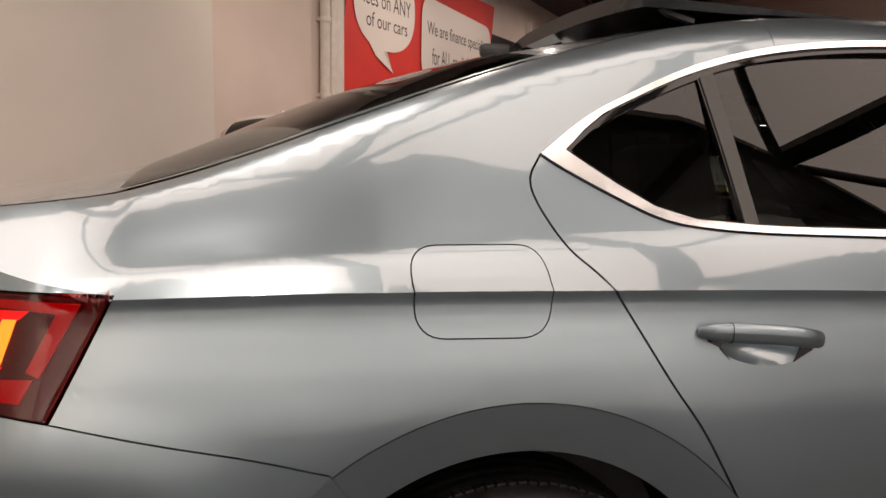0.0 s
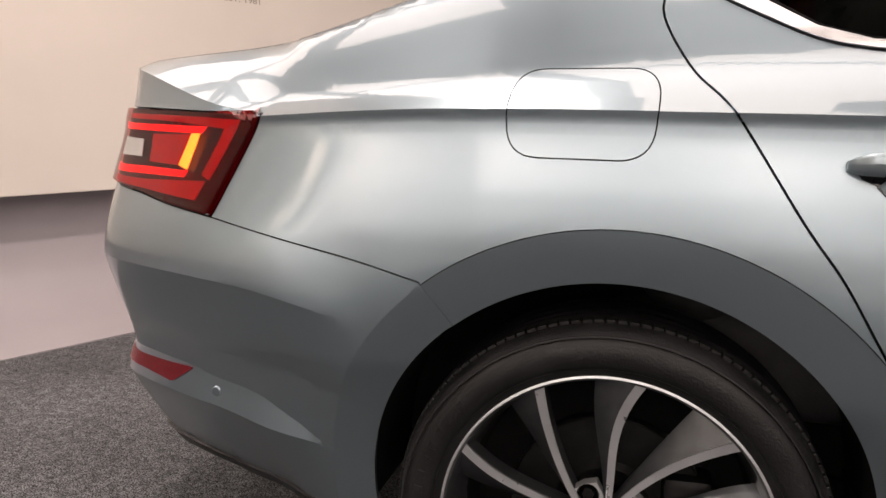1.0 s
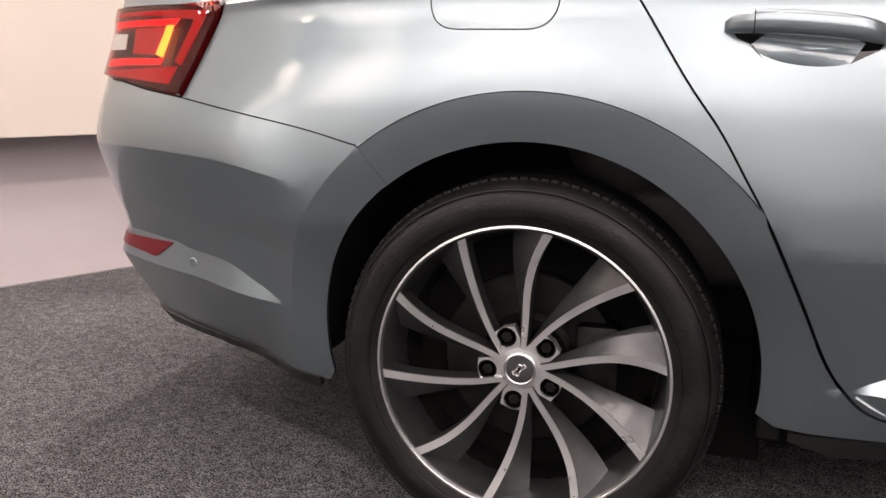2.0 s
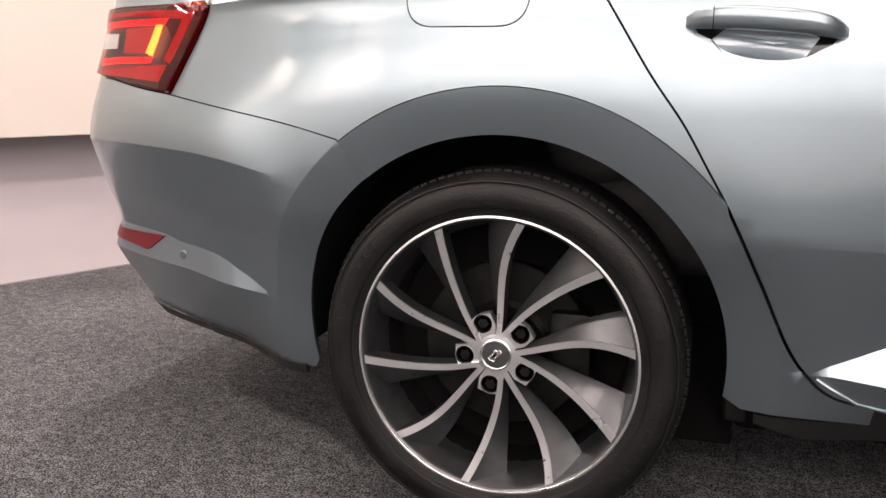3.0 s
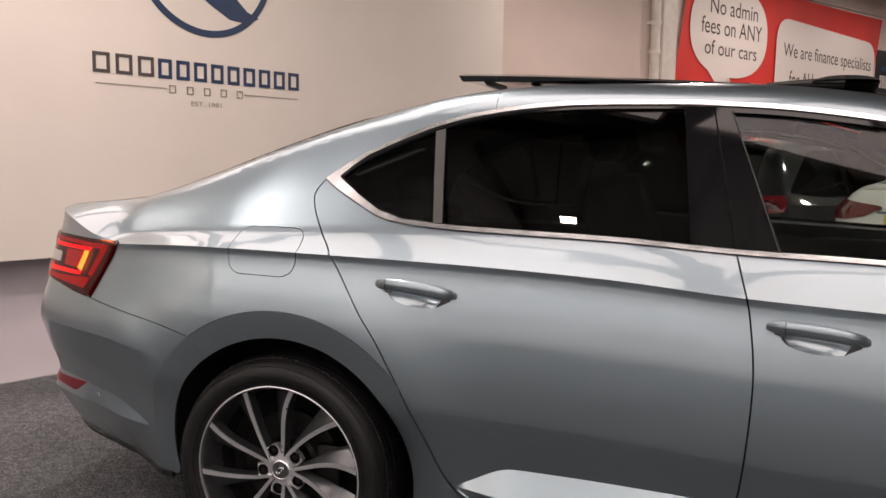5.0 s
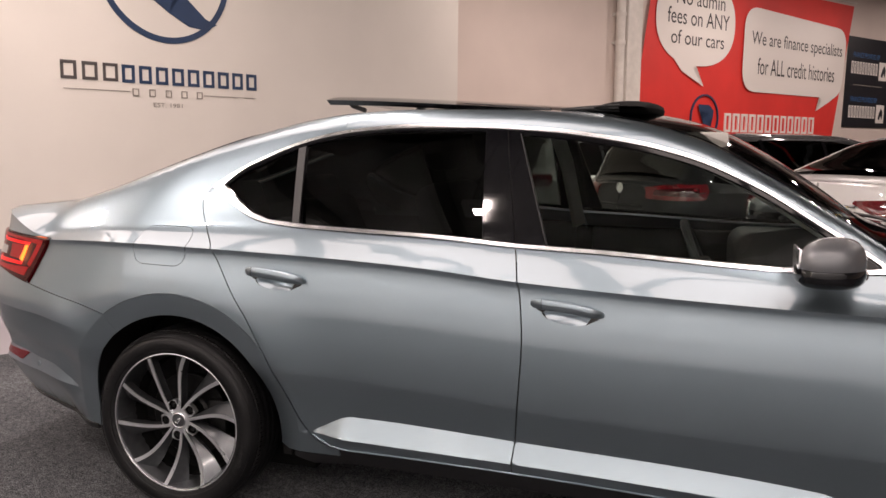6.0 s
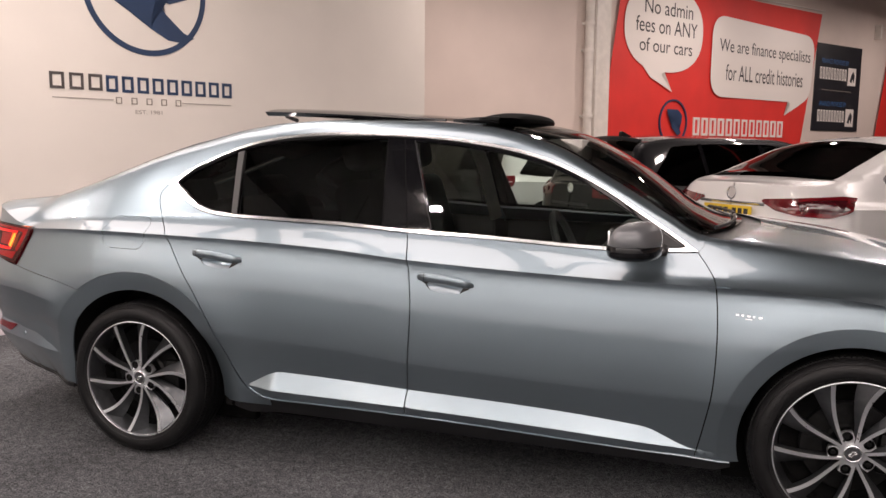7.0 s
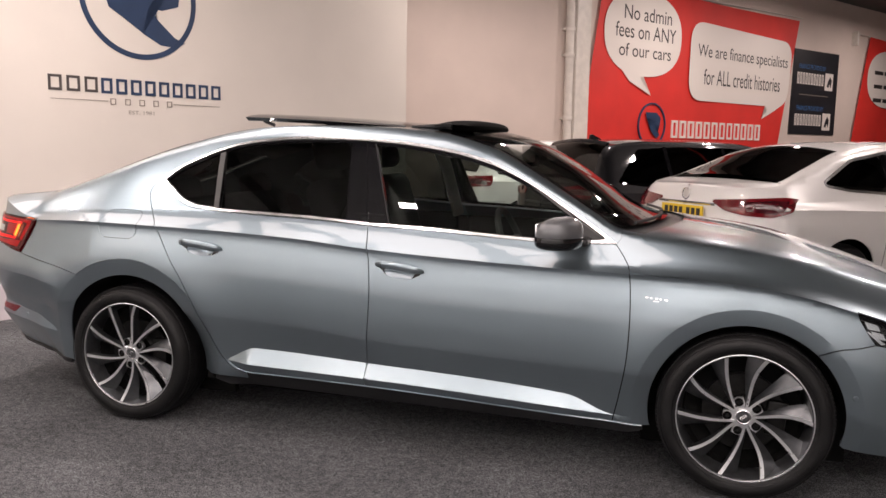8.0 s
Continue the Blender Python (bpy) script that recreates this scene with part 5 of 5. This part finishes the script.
def cloth(name, corners, mat, parent, waves=.03):
    """A hung sheet: corners (x, z) as top left, top right, low right, low left; slightly wavy."""
    tl, tr, lr, ll = (np.array(c) for c in corners)
    rows_ = []
    for i in range(25):
        s = i / 24
        row = []
        for j in range(49):
            t = j / 48
            q = (tl * (1 - t) + tr * t) * (1 - s) + (ll * (1 - t) + lr * t) * s
            sag = .05 * math.sin(math.pi * t) * (1 - s)
            y = -.05 - waves * (math.sin(9 * t + 2 * s) * .5 + math.sin(23 * t - s) * .25) * (.3 + .7 * s)
            row.append((q[0], y, q[1] - sag))
        rows_.append(row)
    return grid_mesh(name, rows_[::-1], mat, parent)


banner = thing("banner", "red vinyl banner with white speech bubbles on the back wall", "banner", HUNG)
cloth("sheet", [(13.42, 4.50), (20.34, 4.42), (19.62, 1.05), (12.80, 1.05)], BANNER_RED, banner, .02)
b1 = [(14.60 + 1.17 * math.copysign(abs(math.cos(t))**.85, math.cos(t)), 3.56 + .79 * math.copysign(abs(math.sin(t))**.85, math.sin(t))) for t in np.linspace(0, 2 * math.pi, 60, endpoint=False)]
board("speech_bubble", b1, BANNER_WHITE, banner, "white rounded speech bubble", -.0745, -.0725)
board("bubble_tail", [(13.72, 3.06), (14.60, 2.80), (14.52, 2.72), (14.87, 2.42), (14.20, 2.66)], BANNER_WHITE, banner, "", -.0738, -.0720)
b2 = rounded([(16.08, 2.40), (19.95, 2.40), (20.08, 3.88), (16.10, 4.00)], .45, 8)
board("speech_bubble", b2, BANNER_WHITE, banner, "white rounded speech bubble", -.0745, -.0725)
board("bubble_tail", [(19.05, 2.46), (19.78, 2.46), (19.42, 2.30), (18.90, 2.10), (19.12, 2.30)], BANNER_WHITE, banner, "", -.0738, -.0720)
words("bubble_word", "No admin", 13.98, 15.42, 3.80, 4.06, -.0765, PRINT_BLACK, banner)
words("bubble_word", "fees on ANY", 13.74, 15.58, 3.46, 3.73, -.0765, PRINT_BLACK, banner)
words("bubble_word", "of our cars", 13.86, 15.44, 3.12, 3.36, -.0765, PRINT_BLACK, banner)
words("bubble_word", "We are finance specialists", 16.35, 19.88, 3.22, 3.55, -.0765, PRINT_BLACK, banner)
words("bubble_word", "for ALL credit histories", 16.60, 19.60, 2.74, 3.06, -.0765, PRINT_BLACK, banner)
ring("banner_ring", 14.96, 1.86, .43, .03, NAVY, banner, -.0735)
board("banner_emblem", [(14.74, 2.10), (15.08, 2.10), (15.22, 2.00), (15.20, 1.86), (15.06, 1.80), (15.20, 1.66), (15.10, 1.60), (14.92, 1.74), (14.90, 1.84), (15.04, 1.90), (15.06, 1.98), (14.78, 1.98)], NAVY, banner, "navy emblem", -.0735, -.0725)
bars("banner_bar", 15.60, 18.88, 1.62, 1.97, 12, BANNER_WHITE, banner, -.0735, .30, .045)
bars("banner_bar", 16.4, 17.9, 1.40, 1.50, 5, BANNER_WHITE, banner, -.0735, .6)
bm = bmesh.new()
sweep(bm, [(13.42, -.05, 4.50), (16.8, -.05, 4.44), (20.5, -.03, 4.50)], .012, 6)
part("cord", bm, PIPE_WHITE, banner)
banner2 = thing("banner", "red vinyl banner with a white speech bubble of plain bars", "banner", BACK @ pose(.30, 0, 0))
cloth("sheet", [(23.78, 4.40), (29.5, 4.40), (29.0, 1.0), (22.95, 1.0)], BANNER_RED, banner2, .03)
b3 = [(25.0 + 1.25 * math.copysign(abs(math.cos(t))**.85, math.cos(t)), 3.35 + .75 * math.copysign(abs(math.sin(t))**.85, math.sin(t))) for t in np.linspace(0, 2 * math.pi, 60, endpoint=False)]
board("speech_bubble", b3, BANNER_WHITE, banner2, "white rounded speech bubble", -.0745, -.0725)
for k in range(3):
    bars("bubble_bar", 24.15, 25.8, 3.46 - .36 * k, 3.56 - .36 * k, 3, PRINT_BLACK, banner2, -.0765, .12)
bm = bmesh.new()
sweep(bm, [(22.9, -.05, 4.42), (23.78, -.05, 4.40)], .012, 6)
box(bm, (22.86, -.16, 4.1), (22.94, 0, 4.45), .01, 1)
part("cord", bm, PIPE_WHITE, banner2)
poster = thing("poster", "black poster with blue words and white plain bars", "poster", BACK @ pose(.20, 0, 0))
board("sheet", [(20.12, 1.80), (22.34, 1.81), (22.34, 3.82), (20.18, 3.80)], POSTER_BLACK, poster, "", -.02, 0)
for z in (3.0, 2.02):
    words("poster_word", "FINANCE PROVIDED BY", 20.42, 21.70, z + .36, z + .47, -.024, PRINT_BLUE, poster)
    bars("poster_bar", 20.36, 21.62, z, z + .27, 10, BANNER_WHITE, poster, -.024, .32, .03)
    board("poster_square", [(21.70, z - .10), (22.10, z - .10), (22.10, z + .32), (21.70, z + .32)], BANNER_WHITE, poster, "", -.024, 0)
    board("poster_mark", [(21.80, z), (21.88, z - .03), (21.92, z + .08), (22.0, z - .02), (22.03, z + .16), (21.94, z + .24), (21.86, z + .14)], POSTER_BLACK, poster, "", -.028, 0)
board("poster_line", [(20.5, 2.745), (21.9, 2.745), (21.9, 2.76), (20.5, 2.76)], THIN_GREY, poster, "", -.024, 0)

# closing walls, roof and its steel
# the south wall is unseen, set close and pale to brighten the saloon's flank
for name, lo, hi in (("wall_south_bounce", (-16, -8.6, 0), (26, -8.4, 6.4)), ("wall_west", (-16.2, -11, 0), (-16, 34, 6.4)), ("wall_east", (15, -11, 0), (15.2, 34, 6.4)), ("wall_north", (-16, 34, 0), (26, 34.2, 6.4))):
    bm = bmesh.new()
    box(bm, lo, hi)
    structure(name, bm, *((WALL_WHITE, "pale grey painted hall wall") if name == "wall_south_bounce" else (WALL_PAINT, "cream painted hall wall")), "wall")
bm = bmesh.new()
n = 330
a = [bm.verts.new((-16 + 42 * k / n, -11.2, 6.3 + (.035 if k % 4 < 2 else 0))) for k in range(n + 1)]
b = [bm.verts.new((v.co.x, 34.2, v.co.z)) for v in a]
for k in range(n):
    bm.faces.new((a[k], b[k], b[k + 1], a[k + 1]))
structure("ceiling", bm, ROOF_SHEET, "grey ribbed roof sheet of the hall", "ceiling")
bm = bmesh.new()
for y in (-4.2, 1.4, 7.0, 12.6, 18.2):
    box(bm, (-16, y - .13, 5.76), (26, y + .13, 5.78))
    box(bm, (-16, y - .014, 5.38), (26, y + .014, 5.77))
    box(bm, (-16, y - .13, 5.36), (26, y + .13, 5.38))
for k in range(9):
    x = -9.3 + 2.7 * k
    box(bm, (x - .06, -11, 5.80), (x + .06, 34, 6.28))
    if k < 8:
        for y in (-4.2, 1.4):
            sweep(bm, [(x, y, 5.70), (x + 2.7, y + 5.6, 5.70)], .05, 8)
structure("roof_beams", bm, STEEL_PAINT, "grey steel roof beams", "beam")
bm = bmesh.new()
box(bm, (-3, -1.3, 5.10), (34, -.004, 5.22))
structure("roof_soffit", bm, STEEL_PAINT, "dark eaves board along the back wall", "beam", BACK)
# strip of lit diffuser panels in a dark steel frame, hung over the saloon
DIFFUSER = material("lit_ceiling_diffuser", (.8, .76, .74), rough=.5, glow=(1.0, .90, .875), glow_power=STRIP_GLOW)
STRIP = pose(0, 0, 0, 0, 0, HALL_TURN)
for k in range(6):
    e0 = -5.85 + 1.95 * k
    unit = thing("ceiling_light_panel", "bright diffuser panel in a dark steel frame", "lamp", STRIP @ pose(e0 + .975, -.88, 3.42), "ceiling light panels")
    bm = bmesh.new()
    box(bm, (-.86, -.75, -.01), (.86, .75, .01), .003, 1)
    part("diffuser", bm, DIFFUSER, unit, "glowing diffuser sheet")
    bm = bmesh.new()
    for lo, hi in (((-.975, -.86, -.06), (-.865, .86, .10)), ((.865, -.86, -.06), (.975, .86, .10)), ((-.86, -.86, -.06), (.86, -.755, .10)), ((-.86, .755, -.06), (.86, .86, .10))):
        box(bm, lo, hi, .004, 1)
    box(bm, (-.86, -.75, .03), (.86, .75, .09))
    part("frame", bm, STEEL_PAINT, unit, "dark steel frame")
    bm = bmesh.new()
    sweep(bm, [(-.86, (.2, -.72)[k % 2], -.10), (.86, (-.72, .2)[k % 2], -.10)], .045, 8)
    part("brace", bm, STEEL_PAINT, unit)
    for ex, ey in ((-.9, -.8), (.9, -.8), (-.9, .8), (.9, .8)):
        bm = bmesh.new()
        sweep(bm, [(ex, ey, .10), (ex, ey, 2.88)], .008, 6)
        part("hanger", bm, STEEL_PAINT, unit)
LAMP_BODY = material("white_lamp_housing", (.6, .6, .58), rough=.5)
made = {}
for x, y, z, watts in LAMPS:
    if z in made:
        copy_thing(made[z], pose(x, y, z))
        continue
    lamp_ = made[z] = thing("ceiling_lamp", "square lamp hung below the roof, some added to brighten the hall", "lamp", pose(x, y, z), "hall lamps")
    bm = bmesh.new()
    box(bm, (-.17, -.12, -.035), (.17, .12, .03), .012, 2)
    part("housing", bm, LAMP_BODY, lamp_)
    for side in (-.12, .12):
        bm = bmesh.new()
        sweep(bm, [(side, 0, .03), (side, 0, 6.31 - z)], .006, 6)
        part("hanger", bm, STEEL_PAINT, lamp_)
# housings of the added washers, out of view
for x, watts in FILL_WASHERS:
    washer = thing("fill_wall_washer", "added hooded white lamp that brightens the wall behind the camera", "lamp", pose(x, -6.7, 5.30, -42), "wall washers")
    bm = bmesh.new()
    box(bm, (-.66, -.11, .02), (.66, .11, .10), .012, 2)
    box(bm, (-.66, .11, -.05), (.66, .125, .10), .004, 1)
    part("housing", bm, LAMP_BODY, washer)
    bm = bmesh.new()
    sweep(bm, [(0, 0, .10), (0, -.62, .84)], .012, 6)
    part("hanger", bm, STEEL_PAINT, washer)


# ---- the cars parked behind ----
WHITE_PAINT = paint_material("white_car_paint", (.82, .80, .78), metal=0.0, rough=.35, coat_ior=1.5)
BLACK_PAINT = paint_material("black_car_paint", (.008, .008, .0095), metal=0.0, rough=.5, coat_ior=1.36, spec=.06)
PLATE_YELLOW = material("yellow_number_plate", (.80, .55, .03), rough=.4)
DARK_GLASS = glass("dark_car_glass", (.05, .055, .055))
LAMP_RED = material("unlit_red_lamp", (.16, .006, .010), rough=.1, coat=1, vary=.3, scale=12)
LAMP_DEEP = material("deep_red_lamp", (.07, .006, .01), rough=.08, coat=1)
HATCH_EDGE = ((-2, 0, .14, .36, .52, 1.0, 2.2, 2.8, 3.15, 3.35, 4.3, 6), (.96, .985, 1.07, 1.33, 1.415, 1.462, 1.455, 1.34, 1.12, 1.03, .80, .7),
              (.70, .70, .67, .60, .575, .56, .565, .62, .68, .70, .55, .4))
SEDAN_EDGE = ((-2, 0, .40, .75, 1.15, 1.6, 2.2, 2.9, 3.35, 3.8, 4.5, 6), (1.07, 1.085, 1.12, 1.235, 1.375, 1.44, 1.45, 1.40, 1.22, 1.02, .88, .75),
              (.72, .71, .67, .62, .58, .56, .56, .58, .65, .70, .62, .45))


def parked_car(label, paint, at, length, wide, edge, rear_axle, screen, dlo, sedan, plate_z, badge_z):
    """A car seen mostly from behind: flanks, tail, glass, lamps, plate and wheels; x runs forward from its tail."""
    car = thing("parked_car", label, "car", at, "cars parked behind")
    ez, ey = pchip(edge[0], edge[1]), pchip(edge[0], edge[2])
    zc = pchip((-2, 0, 2, length, 8), (.93, .93, .88, .78, .7))
    low_p = pchip((-.1, 0, .03, .12, .3, .45, .6, .75), (1.0, 1.0, .999, 1.002, .992, .965, .94, .90))
    rx, ry = .42, .62
    turn = 1.05

    def surface(u, z):
        u, z = np.asarray(u, float), np.asarray(z, float)
        s = np.clip(rx - u, 0, 9)
        a = np.clip(s / .62, 0, math.pi / 2)
        over = np.clip(s - .62 * math.pi / 2, 0, 9)
        x = np.where(u < rx, rx - rx * np.sin(a), u)
        x = np.where(u < rx, x - .03 * np.minimum(over / .5, 1), x)
        f = np.clip(u - (length - .8), 0, 9)
        x = np.where(f > 0, length - .8 + .78 * np.sin(np.clip(f / 1.0, 0, math.pi / 2)), x)
        w = np.where(u < rx, 1 - (ry / wide) * (1 - np.cos(a)) - over / wide, 1.0)
        w = np.where(f > 0, np.cos(np.clip(f / 1.0, 0, math.pi / 2))**.45, w)
        c, e, yy = zc(u), ez(u), ey(u)
        q = c - z
        g = np.clip((z - c) / np.maximum(e - c, .01), 0, 1)
        h = np.where(q >= 0, wide * low_p(q), yy + (wide - yy) * upper_profile(g))
        lean = pchip((.2, .45, .7, .9, 1.0, 1.1), (.10, .0, .02, .05, .07, .10))(z)
        x = x + lean * smooth(rx, -.4, u)
        return np.stack([x, -h * np.clip(w, 0, 1), z], -1)

    def norm(u, z):
        e = 1e-3
        n = np.cross(surface(u + e, z) - surface(u - e, z), surface(u, z + e) - surface(u, z - e))
        return n / (np.linalg.norm(n, axis=-1, keepdims=True) + 1e-12)

    def sheet(name, outline, mat, parent, text="", out=0.0, holes=(), step=.06, flange=.012, sides=SIDES, lines=()):
        return panel(name, outline, mat, parent, text, holes, lines, out, step, flange, sides, surface, norm)

    end = rx - .62 * math.pi / 2 - (wide - ry) + .01
    axles = (rear_axle, length - .90)
    foot = .24
    top = lambda x: float(ez(x)) - .0015
    us = np.linspace(end, length + .5, 70)
    flank = join([(float(u), top(u)) for u in us[::-1]], line([(end, top(end)), (end, foot)], .05), line([(end, foot), (axles[0] - .36, foot)], .05),
                 arc(axles[0], .325, .365, 194, -14, .03), line([(axles[0] + .36, foot), (axles[1] - .36, foot)], .05), arc(axles[1], .325, .365, 194, -14, .03),
                 line([(axles[1] + .36, foot), (length + .5, foot)], .05))
    x0, x1 = dlo
    low = [(x0 - .02, 1.115), (x0 + .22, 1.075), (x0 + .7, 1.045), (x1, .985)] if sedan else [(x0, 1.02), (x0 + .35, .985), (x1, .955)]
    win = rounded(low + [(x1 - .45, top(x1 - .45) - .06), (x1 - 1.0, top(x1 - 1.0) - .055), (x0 + .9, top(x0 + .9) - .055), (x0 + .35, top(x0 + .35) - .075)], .05, 5)
    win = line(win + win[:1], .04)[:-1]
    belt = [[(float(u), float(zc(u)) - d) for u in np.arange(end + .05, length + .4, .05)] for d in (0.0, .03)]
    sheet("body_side", flank, paint, car, "", holes=[win], lines=belt)
    sheet("side_glass", shrink(win, -.003), DARK_GLASS, car, "dark side windows", out=-.006, flange=0)
    if sedan:
        sheet("window_trim", shrink(win, -.02), CHROME, car, "chrome strip round the side windows", out=.004, holes=[win], flange=.004)
    for x in (x0 + .72, x0 + 1.55):
        post = line([(x, 1.04), (x + .05, 1.04), (x + .03, top(x) - .055), (x - .02, top(x) - .055), (x, 1.04)], .05)
        sheet("window_pillar", join(post), GLOSS_BLACK, car, out=.001)

    def row(u, a=-1, b=1, lift=0.0, bulge=.03, n=17):
        p = surface([u], [top(u)])[0]
        return [(p[0], (a + (b - a) * k / (n - 1)) * abs(p[1]), p[2] + lift + bulge * (1 - (a + (b - a) * k / (n - 1))**2)) for k in range(n)]
    s0, s1 = screen
    grid_mesh("tail_top", [row(u, bulge=.015) for u in np.linspace(s0, end, 14)], paint, car)
    grid_mesh("rear_screen", [row(u, -.93, .93, .002, .05) for u in np.linspace(s1, s0, 12)], DARK_GLASS, car, "dark rear screen")
    for a, b in ((-1, -.925), (.925, 1)):
        grid_mesh("screen_pillar", [row(u, a, b, 0, .05, 4) for u in np.linspace(s1, s0, 12)], paint, car)
    grid_mesh("roof", [row(u, bulge=.03 + .02 * smooth(s1 + .3, s1, u)) for u in np.linspace(length * .60, s1, 16)], paint, car, "roof skin")
    grid_mesh("windscreen", [row(u, -.95, .95, .0, .06) for u in np.linspace(length - 1.12, length * .60, 12)], DARK_GLASS, car, "dark windscreen")
    grid_mesh("bonnet", [row(u) for u in np.linspace(length + .45, length - 1.12, 16)], paint, car)
    if not sedan:
        bm = bmesh.new()
        r = row(s1 + .02, -.9, .9, .0, .05)
        sweep(bm, [(x - .03, y, z - .005) for x, y, z in r], .035, 8, .45)
        part("roof_spoiler", bm, paint, car, "roof edge spoiler")
        bm = bmesh.new()
        x, y, z = row(s1 + .22)[8]
        fin = [(x - .09, z - .02), (x - .075, z + .055), (x - .055, z + .06), (x + .06, z + .012), (x + .08, z - .02)]
        slab(bm, fin, -.016, .016)
        part("aerial", bm, paint, car, "black fin aerial")
    # tail: lamps, plate, badge, bumper line
    if sedan:
        lamps = rounded([(.45, 1.0), (.28, 1.012), (-.05, 1.0), (-.50, .975), (-.52, .955), (-.40, .895), (-.2, .865), (.06, .862), (.24, .905)], .03, 4)
        inner = rounded([(.30, .98), (.10, .985), (-.20, .965), (-.20, .90), (.10, .89)], .02, 3)
    else:
        lamps = rounded([(.34, 1.0), (-.06, .985), (-.46, .955), (-.46, .855), (-.06, .85), (.24, .865)], .03, 4)
        inner = rounded([(.20, .96), (-.10, .95), (-.36, .93), (-.36, .89), (.14, .89)], .02, 3)
    for s in SIDES:
        lamp = sheet("tail_lamp", line(lamps + lamps[:1], .05)[:-1], LAMP_RED, car, "unlit red tail lamp", out=.013, sides=(s,))[0]
        sheet("lamp_core", line(inner + inner[:1], .05)[:-1], LAMP_DEEP, lamp, "", out=.017, sides=(s,), flange=.003)
    tail_x = float(surface([end], [plate_z])[0][0])
    bm = bmesh.new()
    box(bm, (tail_x - .022, -.26, plate_z - .056), (tail_x - .010, .26, plate_z + .056), .004, 2)
    plate = part("number_plate", bm, PLATE_YELLOW, car, "yellow plate with plain black bars")
    for k in range(7):
        y = .215 - .062 * k - (.03 if k > 3 else 0)
        bm = bmesh.new()
        box(bm, (tail_x - .0245, y - .042, plate_z - .036), (tail_x - .021, y, plate_z + .036))
        part("plate_bar", bm, PRINT_BLACK, plate)
    badge_x = float(surface([end], [badge_z])[0][0])
    bm = bmesh.new()
    lathe(bm, [(.052, 0), (.052, -.008), (.044, -.010), (.042, -.004), (.0, -.004)], 28)
    bmesh.ops.transform(bm, matrix=pose(badge_x - .004, 0, badge_z, 0, 0, -90), verts=bm.verts)
    part("badge", bm, CHROME, car, "round chrome badge, plain")
    bm = bmesh.new()
    strip = surface(np.linspace(end, -.5, 10), np.full(10, plate_z + (.075 if sedan else .22)))
    pts = [(x - .004, y, z) for x, y, z in strip] 
    sweep(bm, pts[::-1] + [(x, -y, z) for x, y, z in pts[1:]], .012, 6)
    part("chrome_bar", bm, CHROME if sedan else BLACK, car, "bar across the tail")
    sheet("bumper_gap", join(line([(end, .66), (.52, .66), (.52, .664), (end, .664), (end, .66)], .05)), DARK, car, out=.001, flange=0)
    sheet("bumper_foot", join(line([(end, .24), (.40, .24), (.40, .36), (end, .36), (end, .24)], .05)), BLACK, car, "black foot of the bumper", out=.004)
    for name, u in (("door_gap", x0 + .55), ("door_gap", x0 + 1.60), ("door_gap", x0 + 2.60)):
        sheet(name, join(line([(u, .30), (u + .006, .30), (u + .012, .95), (u + .006, .95), (u, .30)], .05)), DARK, car, out=.001, flange=0)
    for u in (x0 + .72, x0 + 1.75):
        sheet("door_handle", rounded([(u, .80), (u + .20, .80), (u + .20, .835), (u, .835)], .015, 3), paint, car, out=.02, flange=.022, step=.04)
    bm = bmesh.new()
    box(bm, (.35, -wide + .10, .20), (length - .4, wide - .10, .42), .02)
    box(bm, (.9, -.70, .42), (length - 1.3, .70, .90), .05)
    part("cabin_block", bm, DARK, car, "dark cabin and underbody")
    # wheels
    bm = bmesh.new()
    lathe(bm, [(.205, .012), (.215, .0), (.24, -.006), (.29, -.004), (.315, .02), (.322, .06), (.322, .16), (.30, .20)], 48)
    tyre_mesh = bm
    w = part("wheel", tyre_mesh, RUBBER, car, "black tyre on a silver wheel")
    bm = bmesh.new()
    lathe(bm, [(.207, .006), (.203, .0), (.196, .012), (.185, .06), (.18, .15)], 48)
    part("rim", bm, ALLOY, w, "silver rim")
    for k in range(10):
        bm = bmesh.new()
        box(bm, (.04, .012, -.013), (.197, .035, .013), .005, 1, pose(0, 0, 0, 0, 36 * k, 0))
        part("spoke", bm, ALLOY, w)
    bm = bmesh.new()
    lathe(bm, [(.06, .05), (.055, .012), (.0, .008)], 24)
    part("hub", bm, ALLOY, w)
    bm = bmesh.new()
    lathe(bm, [(.19, .07), (.19, .10), (.0, .10)], 32)
    part("brake_shadow", bm, DARK, w)
    w.matrix_basis = pose(axles[0], -wide + .015, .322)
    for x, y, r in ((axles[1], -wide + .015, 0), (axles[0], wide - .015, 180), (axles[1], wide - .015, 180)):
        copy_thing(w, pose(x, y, .322, 0, 0, r))
    return car


parked_car("white saloon car with dark rear screen and red lamps", WHITE_PAINT, pose(2.56, 2.98, 0, 0, 0, 40), 4.86, .92, SEDAN_EDGE, .93, (.42, 1.15), (.80, 3.62), True, .86, 1.01)
parked_car("black hatchback car with dark windows", BLACK_PAINT, pose(1.06, 4.62, 0, 0, 0, 42), 4.3, .90, HATCH_EDGE, .80, (.10, .50), (.42, 3.10), False, .56, .94)
parked_car("white hatchback car with dark windows", WHITE_PAINT, pose(-.66, 6.55, 0, 0, 0, 42), 4.3, .90, HATCH_EDGE, .80, (.10, .50), (.42, 3.10), False, .56, .94)
